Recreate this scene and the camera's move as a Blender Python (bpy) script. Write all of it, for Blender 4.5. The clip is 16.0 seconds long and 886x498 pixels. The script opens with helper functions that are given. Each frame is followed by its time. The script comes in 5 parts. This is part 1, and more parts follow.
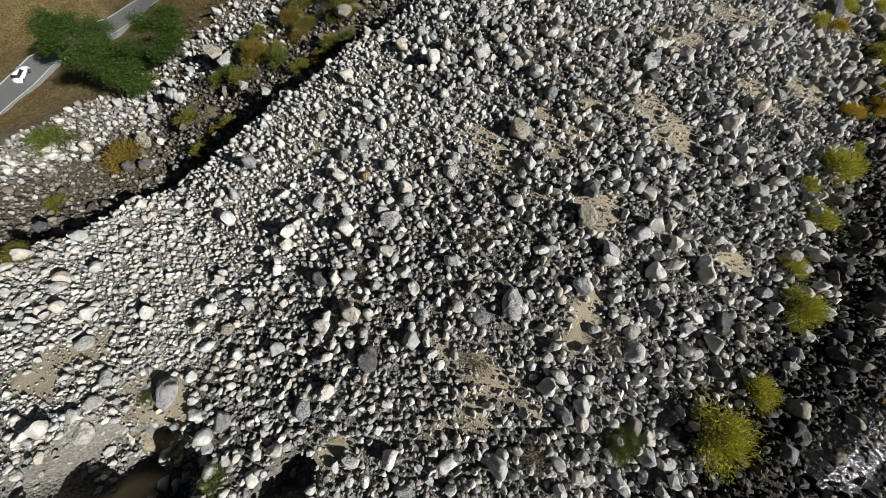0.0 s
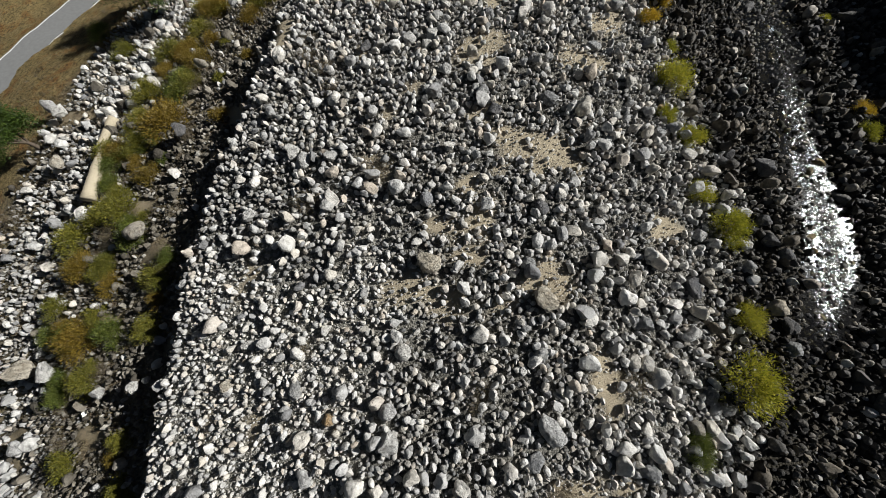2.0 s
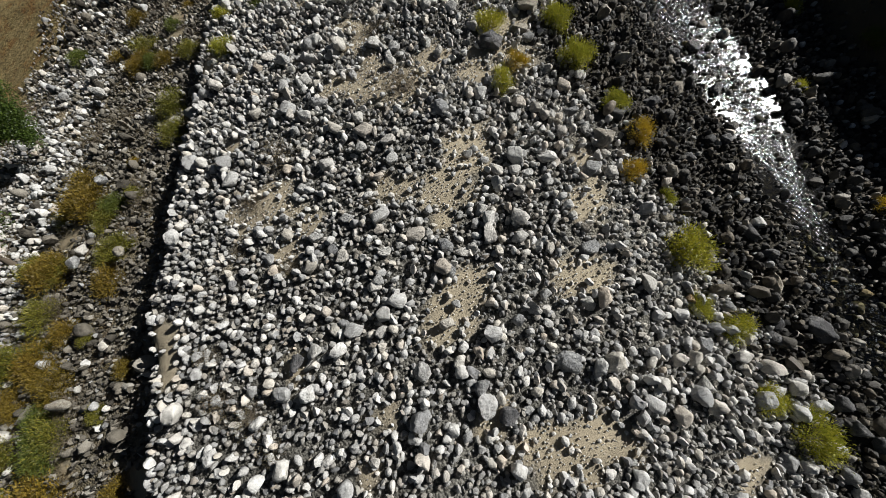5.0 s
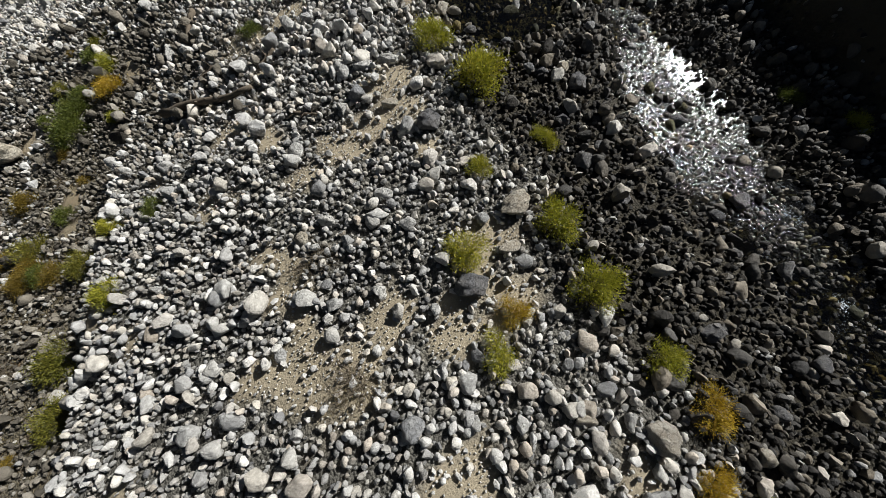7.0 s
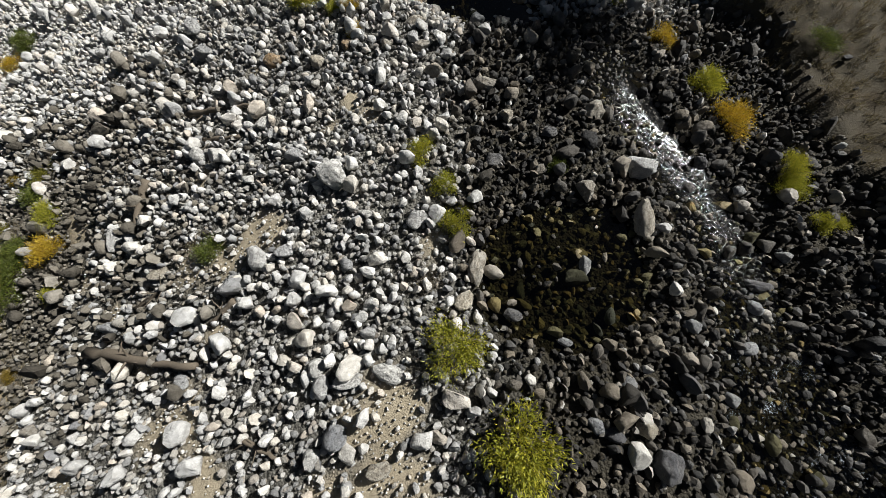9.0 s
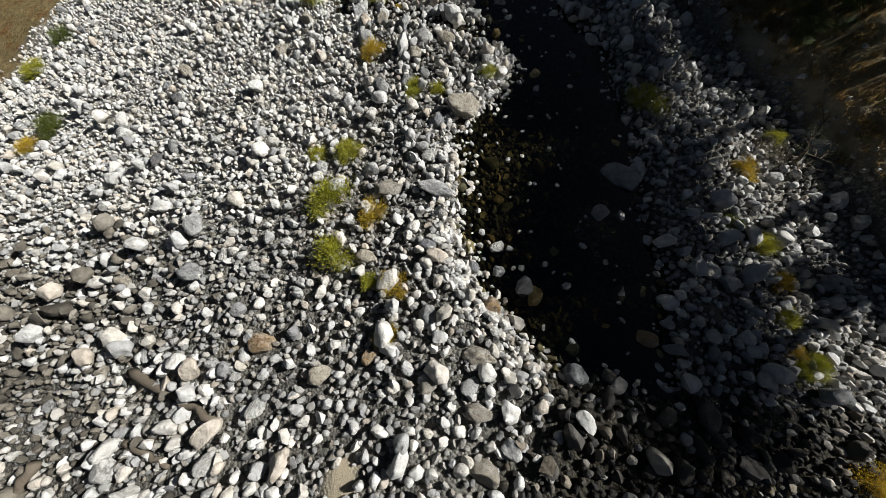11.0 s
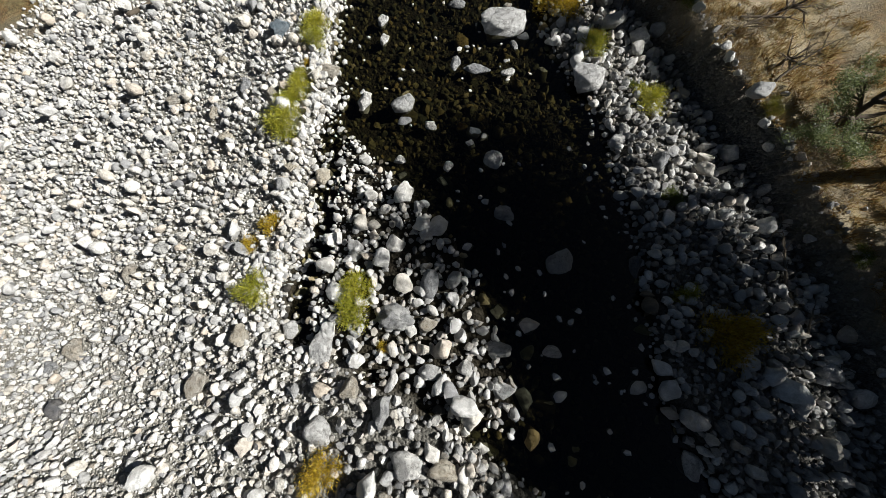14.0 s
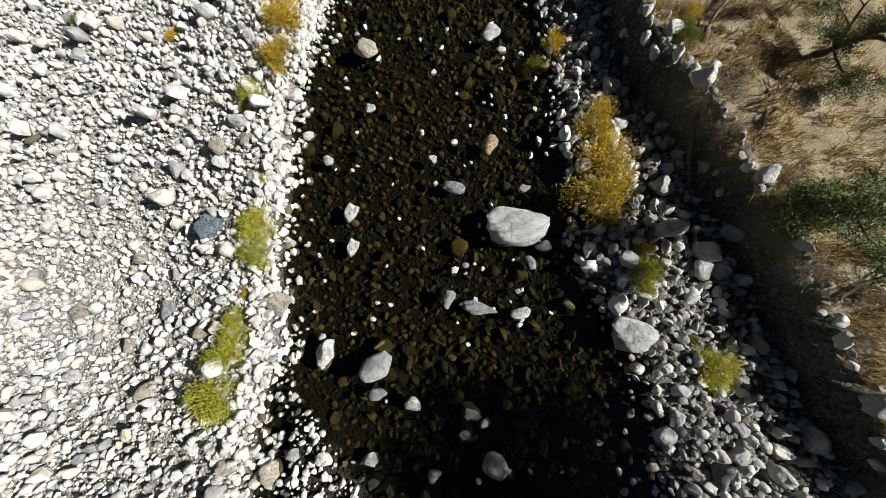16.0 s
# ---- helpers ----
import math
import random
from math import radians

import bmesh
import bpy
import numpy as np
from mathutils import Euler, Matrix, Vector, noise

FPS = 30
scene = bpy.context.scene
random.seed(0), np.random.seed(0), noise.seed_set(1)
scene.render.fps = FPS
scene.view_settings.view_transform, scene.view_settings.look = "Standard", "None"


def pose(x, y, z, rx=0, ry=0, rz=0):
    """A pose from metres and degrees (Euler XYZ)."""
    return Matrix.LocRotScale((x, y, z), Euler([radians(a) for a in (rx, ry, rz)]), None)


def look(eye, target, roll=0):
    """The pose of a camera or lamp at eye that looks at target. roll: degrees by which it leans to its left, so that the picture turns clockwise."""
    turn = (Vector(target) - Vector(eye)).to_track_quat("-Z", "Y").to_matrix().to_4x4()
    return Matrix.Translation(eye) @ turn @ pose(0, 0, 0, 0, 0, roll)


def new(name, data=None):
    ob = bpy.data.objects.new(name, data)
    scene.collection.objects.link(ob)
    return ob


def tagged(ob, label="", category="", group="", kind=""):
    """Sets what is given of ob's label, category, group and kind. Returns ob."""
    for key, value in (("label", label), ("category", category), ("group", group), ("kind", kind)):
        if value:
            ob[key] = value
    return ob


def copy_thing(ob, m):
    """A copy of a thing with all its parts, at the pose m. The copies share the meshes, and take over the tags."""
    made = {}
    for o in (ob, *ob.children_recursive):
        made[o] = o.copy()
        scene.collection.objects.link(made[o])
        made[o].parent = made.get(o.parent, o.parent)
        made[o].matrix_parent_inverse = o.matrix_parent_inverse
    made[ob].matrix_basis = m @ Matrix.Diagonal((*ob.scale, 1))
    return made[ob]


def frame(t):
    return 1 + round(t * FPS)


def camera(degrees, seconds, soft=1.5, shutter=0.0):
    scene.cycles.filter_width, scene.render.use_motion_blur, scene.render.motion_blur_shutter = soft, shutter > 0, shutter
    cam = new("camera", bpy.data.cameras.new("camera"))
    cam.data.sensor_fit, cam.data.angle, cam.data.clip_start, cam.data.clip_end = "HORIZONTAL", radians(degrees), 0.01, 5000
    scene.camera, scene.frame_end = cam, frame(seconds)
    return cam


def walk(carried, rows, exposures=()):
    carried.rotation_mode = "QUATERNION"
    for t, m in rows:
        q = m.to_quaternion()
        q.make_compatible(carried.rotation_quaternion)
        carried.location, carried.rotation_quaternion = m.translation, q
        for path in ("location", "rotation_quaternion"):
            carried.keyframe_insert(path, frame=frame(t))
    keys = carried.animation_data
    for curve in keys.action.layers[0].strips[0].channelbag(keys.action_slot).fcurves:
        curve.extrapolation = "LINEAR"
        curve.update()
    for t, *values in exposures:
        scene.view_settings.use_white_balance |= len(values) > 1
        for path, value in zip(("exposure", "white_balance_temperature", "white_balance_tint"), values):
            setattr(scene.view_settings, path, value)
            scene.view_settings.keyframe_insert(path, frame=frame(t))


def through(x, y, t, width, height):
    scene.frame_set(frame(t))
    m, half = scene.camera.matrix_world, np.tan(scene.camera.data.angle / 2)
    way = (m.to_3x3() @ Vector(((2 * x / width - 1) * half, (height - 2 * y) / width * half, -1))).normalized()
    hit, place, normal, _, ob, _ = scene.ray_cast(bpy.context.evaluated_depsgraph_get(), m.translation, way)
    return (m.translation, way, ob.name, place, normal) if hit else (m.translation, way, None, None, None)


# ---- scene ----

cam = camera(112.9, 16.0, soft=0.45, shutter=0.0)
PATH = [
    (0, (0.909, 0.282, 15.927), (-2.645, 4.395, 1.947), 10.31),
    (0.5, (-0.748, 1.818, 16.309), (-3.435, 6.312, 2.253), 6.97),
    (1, (-1.964, 3.649, 16.795), (-3.886, 8.242, 2.645), 3.75),
    (1.5, (-3.014, 5.713, 17.125), (-4.230, 10.230, 2.873), 2.16),
    (2, (-3.725, 8.008, 17.477), (-4.363, 12.316, 3.123), 0.41),
    (2.5, (-3.977, 10.438, 17.683), (-4.071, 14.507, 3.246), -1.33),
    (3, (-4.108, 13.054, 17.810), (-3.685, 16.792, 3.289), -1.07),
    (3.5, (-4.508, 15.743, 17.808), (-3.962, 19.225, 3.228), -0.39),
    (3.7, (-4.644, 16.838, 17.778), (-4.097, 20.256, 3.183), -0.19),
    (4, (-4.800, 18.498, 17.696), (-4.225, 21.875, 3.092), 0.34),
    (4.5, (-4.912, 21.325, 17.461), (-4.215, 24.744, 2.872), 1.62),
    (5, (-4.762, 24.249, 17.122), (-3.885, 27.790, 2.572), 2.83),
    (5.4, (-4.394, 26.678, 16.789), (-3.360, 30.325, 2.276), 3.40),
    (5.8, (-3.757, 29.202, 16.413), (-2.579, 32.925, 1.931), 3.44),
    (6, (-3.318, 30.514, 16.202), (-2.094, 34.256, 1.727), 3.06),
    (6.5, (-1.851, 34.062, 15.588), (-0.773, 37.803, 1.102), -1.11),
    (7, (-0.363, 37.735, 15.334), (0.636, 41.335, 0.806), -3.59),
    (7.5, (0.790, 41.578, 14.905), (1.753, 45.084, 0.353), -2.87),
    (8, (1.998, 45.598, 14.618), (2.669, 48.934, 0.009), -4.84),
    (8.5, (3.264, 49.747, 14.330), (3.618, 52.739, -0.364), -8.16),
    (9, (4.046, 53.896, 13.886), (4.210, 56.719, -0.845), -8.98),
    (9.2, (4.241, 55.424, 13.760), (4.329, 58.219, -0.977), -9.06),
    (9.6, (4.494, 58.524, 13.368), (4.361, 61.419, -1.350), -9.88),
    (10, (4.591, 61.701, 12.819), (4.188, 64.855, -1.840), -10.44),
    (10.5, (4.545, 65.677, 12.096), (3.829, 69.223, -2.462), -9.74),
    (11, (4.377, 69.529, 11.548), (3.485, 73.364, -2.926), -8.13),
    (11.3, (4.245, 71.725, 11.402), (3.362, 75.604, -3.061), -7.17),
    (11.5, (4.153, 73.136, 11.376), (3.320, 76.973, -3.101), -6.68),
    (12, (3.871, 76.680, 11.130), (3.017, 80.193, -3.428), -7.38),
    (12.5, (3.359, 80.181, 10.999), (2.399, 83.087, -3.685), -9.69),
    (13, (2.839, 83.545, 10.472), (1.696, 86.055, -4.272), -13.34),
    (13.5, (2.354, 86.870, 9.954), (1.072, 88.837, -4.861), -19.92),
    (14, (1.828, 90.201, 9.372), (0.439, 91.682, -5.490), -28.46),
    (14.5, (1.234, 93.402, 8.779), (-0.187, 94.299, -6.127), -42.00),
    (15, (0.547, 96.455, 8.071), (-0.770, 96.766, -6.868), -60.61),
    (15.5, (-0.191, 99.318, 7.340), (-1.433, 99.202, -7.608), -79.38),
    (16, (-0.983, 101.849, 6.699), (-2.072, 101.654, -8.260), -84.36),
]
walk(cam, [(t, look(eye, target, roll)) for t, eye, target, roll in PATH],
     exposures=[(0.0, 0.5), (3.5, 0.5), (7.0, 0.54), (9.2, 0.66), (11.5, 0.66), (13.5, 0.82), (16.0, 1.0)])

# ---- sky and sun ----
SUN_ELEVATION, SUN_AZIMUTH = 31.0, 66.0
world = bpy.data.worlds.new("world")
scene.world = world
world.use_nodes = True
wn = world.node_tree.nodes
sky = wn.new("ShaderNodeTexSky")
sky.sky_type, sky.sun_disc = "NISHITA", False
sky.sun_elevation, sky.sun_rotation = radians(SUN_ELEVATION), radians(SUN_AZIMUTH)
wn["Background"].inputs["Strength"].default_value = 0.012
world.node_tree.links.new(sky.outputs[0], wn["Background"].inputs["Color"])
sun = new("sun", bpy.data.lights.new("sun", "SUN"))
sun.data.energy, sun.data.angle, sun.data.color = 5.0, radians(0.55), (1.0, 1.0, 0.98)
ce = math.cos(radians(SUN_ELEVATION))
toward = Vector((ce * math.sin(radians(SUN_AZIMUTH)), ce * math.cos(radians(SUN_AZIMUTH)), math.sin(radians(SUN_ELEVATION))))
sun.matrix_world = look(toward * 60 + Vector((0, 50, 0)), (0, 50, 0))


# ---- materials ----
class Nodes:
    """Short hand for a node material."""

    def __init__(self, name, rough=0.85, spec=0.3):
        self.mat = bpy.data.materials.new(name)
        self.mat.use_nodes = True
        self.tree = self.mat.node_tree
        self.bsdf = self.tree.nodes["Principled BSDF"]
        self.bsdf.inputs["Roughness"].default_value = rough
        self.bsdf.inputs["Specular IOR Level"].default_value = spec

    def node(self, kind, **values):
        n = self.tree.nodes.new(kind)
        for key, v in values.items():
            n.inputs[key.replace("_", " ")].default_value = v
        return n

    def link(self, a, b):
        self.tree.links.new(a, b)

    def coords(self, kind="Object"):
        return self.tree.nodes.new("ShaderNodeTexCoord").outputs[kind]

    def noise(self, scale, detail=4.0, rough=0.55, vector=None):
        n = self.node("ShaderNodeTexNoise", Scale=scale, Detail=detail, Roughness=rough)
        self.link(vector or self.coords(), n.inputs["Vector"])
        return n.outputs["Fac"]

    def voronoi(self, scale, vector=None, feature="F1"):
        n = self.node("ShaderNodeTexVoronoi", Scale=scale)
        n.feature = feature
        self.link(vector or self.coords(), n.inputs["Vector"])
        return n

    def ramp(self, fac, stops, constant=False):
        n = self.tree.nodes.new("ShaderNodeValToRGB")
        while len(n.color_ramp.elements) < len(stops):
            n.color_ramp.elements.new(0.5)
        for e, (p, c) in zip(n.color_ramp.elements, stops):
            e.position, e.color = p, (*c, 1) if len(c) == 3 else c
        if constant:
            n.color_ramp.interpolation = "CONSTANT"
        self.link(fac, n.inputs["Fac"])
        return n.outputs["Color"]

    def mix(self, fac, a, b, blend="MIX"):
        n = self.tree.nodes.new("ShaderNodeMix")
        n.data_type, n.blend_type = "RGBA", blend
        for sock, v in ((n.inputs[0], fac), (n.inputs[6], a), (n.inputs[7], b)):
            if isinstance(v, (int, float)):
                sock.default_value = v
            elif isinstance(v, tuple):
                sock.default_value = (*v, 1)
            else:
                self.link(v, sock)
        return n.outputs[2]

    def math(self, op, a, b=0.0):
        n = self.tree.nodes.new("ShaderNodeMath")
        n.operation = op
        for sock, v in zip(n.inputs, (a, b)):
            if isinstance(v, (int, float)):
                sock.default_value = v
            else:
                self.link(v, sock)
        return n.outputs[0]

    def colour(self, c):
        if isinstance(c, tuple):
            self.bsdf.inputs["Base Color"].default_value = (*c, 1)
        else:
            self.link(c, self.bsdf.inputs["Base Color"])
        return self

    def bump(self, height, strength=0.5, distance=0.05):
        n = self.node("ShaderNodeBump", Strength=strength, Distance=distance)
        self.link(height, n.inputs["Height"])
        self.link(n.outputs[0], self.bsdf.inputs["Normal"])
        return self

    def random_island(self):
        return self.tree.nodes.new("ShaderNodeNewGeometry").outputs["Random Per Island"]

    def random_object(self):
        return self.tree.nodes.new("ShaderNodeObjectInfo").outputs["Random"]


STONE_TONES = [(0.0, (0.2, 0.2, 0.205)), (0.07, (0.33, 0.33, 0.325)), (0.2, (0.45, 0.445, 0.435)), (0.48, (0.54, 0.535, 0.515)),
               (0.66, (0.51, 0.475, 0.415)), (0.8, (0.6, 0.595, 0.575)), (0.91, (0.46, 0.4, 0.33)), (1.0, (0.7, 0.69, 0.665))]


def stone_material(name, rnd, tones=STONE_TONES, dark=1.0):
    m = Nodes(name, 0.88, 0.25)
    base = m.ramp(m.random_island() if rnd == "island" else m.random_object(), [(p, tuple(v * dark for v in c)) for p, c in tones])
    veins = m.ramp(m.noise(3.5, 5), [(0.32, (0.66, 0.64, 0.6)), (0.66, (1.1, 1.09, 1.07))])
    speck = m.ramp(m.noise(38, 3), [(0.35, (0.78, 0.78, 0.79)), (0.65, (1.1, 1.1, 1.1))])
    m.colour(m.mix(0.8, m.mix(0.85, base, veins, "MULTIPLY"), speck, "MULTIPLY"))
    m.bump(m.math("ADD", m.noise(6, 6, 0.62), m.math("MULTIPLY", m.noise(30, 4), 0.3)), 0.8, 0.14)
    return m.mat


MAT_STONE = stone_material("river stone", "island", STONE_TONES, 1.1)
# the same stone tones dimmed, painting the shade of the gaps into the colour
MAT_STONE_GAP_SHADE = stone_material("pebble darkened for gap shade", "island", STONE_TONES, 0.66)
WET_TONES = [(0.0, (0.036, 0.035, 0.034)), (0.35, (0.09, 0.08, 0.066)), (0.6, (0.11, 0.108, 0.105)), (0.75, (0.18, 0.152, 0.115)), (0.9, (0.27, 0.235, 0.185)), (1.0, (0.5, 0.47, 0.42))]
CHANNEL_TONES = [(0.0, (0.07, 0.062, 0.05)), (0.4, (0.15, 0.135, 0.11)), (0.75, (0.24, 0.215, 0.175)), (0.93, (0.36, 0.335, 0.29)), (1.0, (0.55, 0.53, 0.48))]
MAT_STONE_CHANNEL = stone_material("brown weathered stone", "island", CHANNEL_TONES, 0.85)
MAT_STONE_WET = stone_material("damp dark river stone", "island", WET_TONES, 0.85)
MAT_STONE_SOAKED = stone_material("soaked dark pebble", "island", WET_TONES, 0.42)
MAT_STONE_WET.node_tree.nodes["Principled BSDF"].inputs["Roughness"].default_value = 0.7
BED_TONES = [(0.0, (0.02, 0.022, 0.014)), (0.4, (0.065, 0.06, 0.03)), (0.75, (0.12, 0.1, 0.045)), (0.93, (0.16, 0.115, 0.045)), (1.0, (0.24, 0.2, 0.12))]
MAT_STONE_BED = stone_material("algae covered stone", "island", BED_TONES, 1.3)


def boulder_material(name, a, b, seams):
    m = Nodes(name, 0.88, 0.25)
    base = m.mix(m.ramp(m.noise(1.6, 5, 0.6), [(0.36, (0, 0, 0)), (0.64, (1, 1, 1))]), a, b)
    stain = m.ramp(m.noise(2.2, 9, 0.78), [(0.34, seams), (0.5, (1, 1, 1))])
    speck = m.ramp(m.noise(34, 3), [(0.35, (0.8, 0.8, 0.8)), (0.65, (1.1, 1.1, 1.1))])
    shade = m.ramp(m.random_object(), [(0.0, (0.84, 0.84, 0.86)), (1.0, (1.1, 1.08, 1.04))])
    warp = m.node("ShaderNodeVectorMath")
    warp.operation = "ADD"
    drift = m.node("ShaderNodeTexNoise", Scale=2.4, Detail=5.0, Roughness=0.7)
    m.link(m.coords(), drift.inputs["Vector"])
    m.link(m.coords(), warp.inputs[0])
    m.link(drift.outputs["Color"], warp.inputs[1])
    edge = m.voronoi(1.7, warp.outputs[0], "DISTANCE_TO_EDGE").outputs["Distance"]
    crack = m.ramp(edge, [(0.0, (0.3, 0.29, 0.27)), (0.035, (1, 1, 1))])
    c = m.mix(0.75, m.mix(0.8, base, stain, "MULTIPLY"), speck, "MULTIPLY")
    m.colour(m.mix(1.0, m.mix(0.7, c, crack, "MULTIPLY"), shade, "MULTIPLY"))
    relief_h = m.math("ADD", m.noise(3, 8, 0.7), m.math("MULTIPLY", m.noise(22, 4, 0.7), 0.3))
    m.bump(m.math("ADD", relief_h, m.math("MULTIPLY", m.math("MINIMUM", edge, 0.08), 3.0)), 0.9, 0.3)
    return m.mat


BOULDER = {
    "w": boulder_material("pale granite", (0.58, 0.57, 0.545), (0.76, 0.75, 0.715), (0.45, 0.43, 0.4)),
    "g": boulder_material("grey granite", (0.33, 0.335, 0.34), (0.44, 0.44, 0.43), (0.65, 0.65, 0.66)),
    "t": boulder_material("tan granite", (0.46, 0.41, 0.33), (0.56, 0.52, 0.44), (0.68, 0.62, 0.55)),
    "d": boulder_material("dark grey stone", (0.15, 0.15, 0.155), (0.25, 0.24, 0.23), (0.7, 0.7, 0.7)),
    "o": boulder_material("rust stained stone", (0.46, 0.31, 0.16), (0.54, 0.44, 0.32), (0.75, 0.6, 0.45)),
    "b": boulder_material("slate blue stone", (0.17, 0.22, 0.25), (0.25, 0.29, 0.31), (0.75, 0.8, 0.82)),
}
TONE_WORDS = {"w": "pale granite boulder with rounded worn edges", "g": "grey granite boulder with rounded worn edges",
              "t": "tan weathered granite boulder among river stones", "d": "dark grey boulder among damp river stones",
              "o": "rust-stained orange brown boulder among river stones", "b": "slate blue angular boulder on pale gravel"}

# ---- the lie of the land ----
CENTRE_Y = [-20, 0, 5, 12, 16, 22, 28, 35, 45, 55, 65, 72, 80, 90, 105, 125]
CENTRE_X = [-4.8, -4.8, -4.8, -5.5, -5.9, -5.7, -4.4, -1.8, 1.9, 4.2, 5.1, 5.1, 4.4, 3, -0.7, -4]


def smooth(a, b, x):
    s = np.clip((x - a) / (b - a), 0, 1)
    return s * s * (3 - 2 * s)


def valley(x, y):
    """The general fall of the valley floor."""
    u = np.clip(x - np.interp(y, CENTRE_Y, CENTRE_X), -62, 15)
    v = np.clip((y - 50) / 60, -0.93, 1.12)
    a = np.abs(u)
    q = np.where(a < 14, a * a, 196 + 28 * (a - 14)) / 100
    return 2.598 - 5.623 * v - 1.392 * v**2 + 4.213 * v**3 - 5.178 * v**4 - 0.165 * u / 20 - 0.602 * u * v / 20 - 0.834 * q


_lattice = np.random.RandomState(5).rand(256, 256)


def wobble(x, y, size):
    """Smooth value noise, -1 to 1, with lumps of that size."""
    gx, gy = np.asarray(x) / size + 700.0, np.asarray(y) / size + 700.0
    ix, iy = np.floor(gx).astype(int), np.floor(gy).astype(int)
    fx, fy = gx - ix, gy - iy
    fx, fy = fx * fx * (3 - 2 * fx), fy * fy * (3 - 2 * fy)
    at = lambda i, j: _lattice[i % 256, j % 256]
    v = (at(ix, iy) * (1 - fx) + at(ix + 1, iy) * fx) * (1 - fy) + (at(ix, iy + 1) * (1 - fx) + at(ix + 1, iy + 1) * fx) * fy
    return v * 2 - 1


def scarp_x(y):
    return np.interp(y, [-30, -8, 0, 45, 55, 62, 72], [-21, -18.6, -17.6, -17.4, -16.4, -13.5, -12]) + 0.35 * wobble(y, y * 0, 3.0)


def bank_x(y):
    """Foot of the far bank."""
    return np.interp(y, [-40, 0, 50, 55, 66, 79, 90, 97, 101, 105, 109, 114, 125, 160], [25, 24.5, 24.5, 24, 23.5, 22.5, 18.6, 14.4, 11.4, 8.0, 5.0, 2.0, -4.2, -23.6])


def riffle_x(y):
    return np.interp(y, [-30, 10, 16, 22, 28, 35, 41, 46, 52, 57, 61, 66, 72], [17.5, 15.9, 17, 16.2, 16.4, 16.6, 15.8, 15.4, 17, 16.6, 15.1, 15, 13])


def pond_left(y):
    """Outer shore of the still reach, with the narrow side channel behind the shoal."""
    return np.interp(y, [66, 69, 71.6, 73.2, 76, 78, 80.9, 84, 85.6, 86.6, 90, 93.4, 95.5, 98.4, 101, 105, 110, 125],
                     [8.5, 7, 4.4, 3.7, 3.8, 3.4, 5.4, 6.2, 2.0, -4.4, -5.2, -5.7, -6.2, -6.8, -7.9, -9.4, -10, -14]) + 0.4 * wobble(y, y * 0 + 9, 2.2)


def shoal_right(y):
    """Edge of the cobble shoal towards the open water."""
    return np.interp(y, [84, 87.3, 89, 91, 92.7, 94.2, 95.2, 96], [6.2, 4.8, 3.8, 2.2, -0.4, -2.6, -4.2, -7]) + 0.5 * wobble(y, y * 0 + 17, 1.8)


def pond_right(y):
    return np.interp(y, [66, 77, 86, 88, 94, 99, 103, 107, 112, 125], [13, 12.4, 12, 10.4, 8.2, 6.2, 3.4, 1.8, 0.2, -5]) + 0.5 * wobble(y, y * 0 + 31, 2.5)


WATER = -0.34


def river_depth(x, y):
    """0 on dry land, 1 in the middle of the stream."""
    run = np.exp(-(((x - riffle_x(y)) / (1.9 + 1.8 * np.exp(-(((y - 44) / 10) ** 2)))) ** 4)) * (1 - smooth(64, 70, y)) * 0.62 * (0.25 + 0.75 * smooth(8, 14, y))
    pool = np.exp(-(((x - 8.9 + 0.5 * wobble(x, y, 1.7)) / 3.9) ** 2 + ((y - 54.2) / 3.3) ** 2) ** 2) * 1.0
    pond = smooth(-0.6, 1.3, x - pond_left(y)) * smooth(-0.8, 1.6, pond_right(y) - x) * smooth(66.5, 70, y) * 0.95
    shoal = smooth(0.9, 1.7, x - pond_left(y)) * smooth(-0.5, 0.9, shoal_right(y) - x) * smooth(84.5, 86.5, y) * (1 - smooth(95, 96, y))
    return np.maximum(np.maximum(run, pool), pond * (1 - 0.66 * shoal))


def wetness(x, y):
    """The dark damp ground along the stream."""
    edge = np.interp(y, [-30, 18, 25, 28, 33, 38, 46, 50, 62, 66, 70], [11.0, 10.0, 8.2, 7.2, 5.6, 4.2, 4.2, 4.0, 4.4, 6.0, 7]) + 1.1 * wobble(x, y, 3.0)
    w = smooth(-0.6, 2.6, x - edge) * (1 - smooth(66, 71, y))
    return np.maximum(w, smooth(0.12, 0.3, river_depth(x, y)))


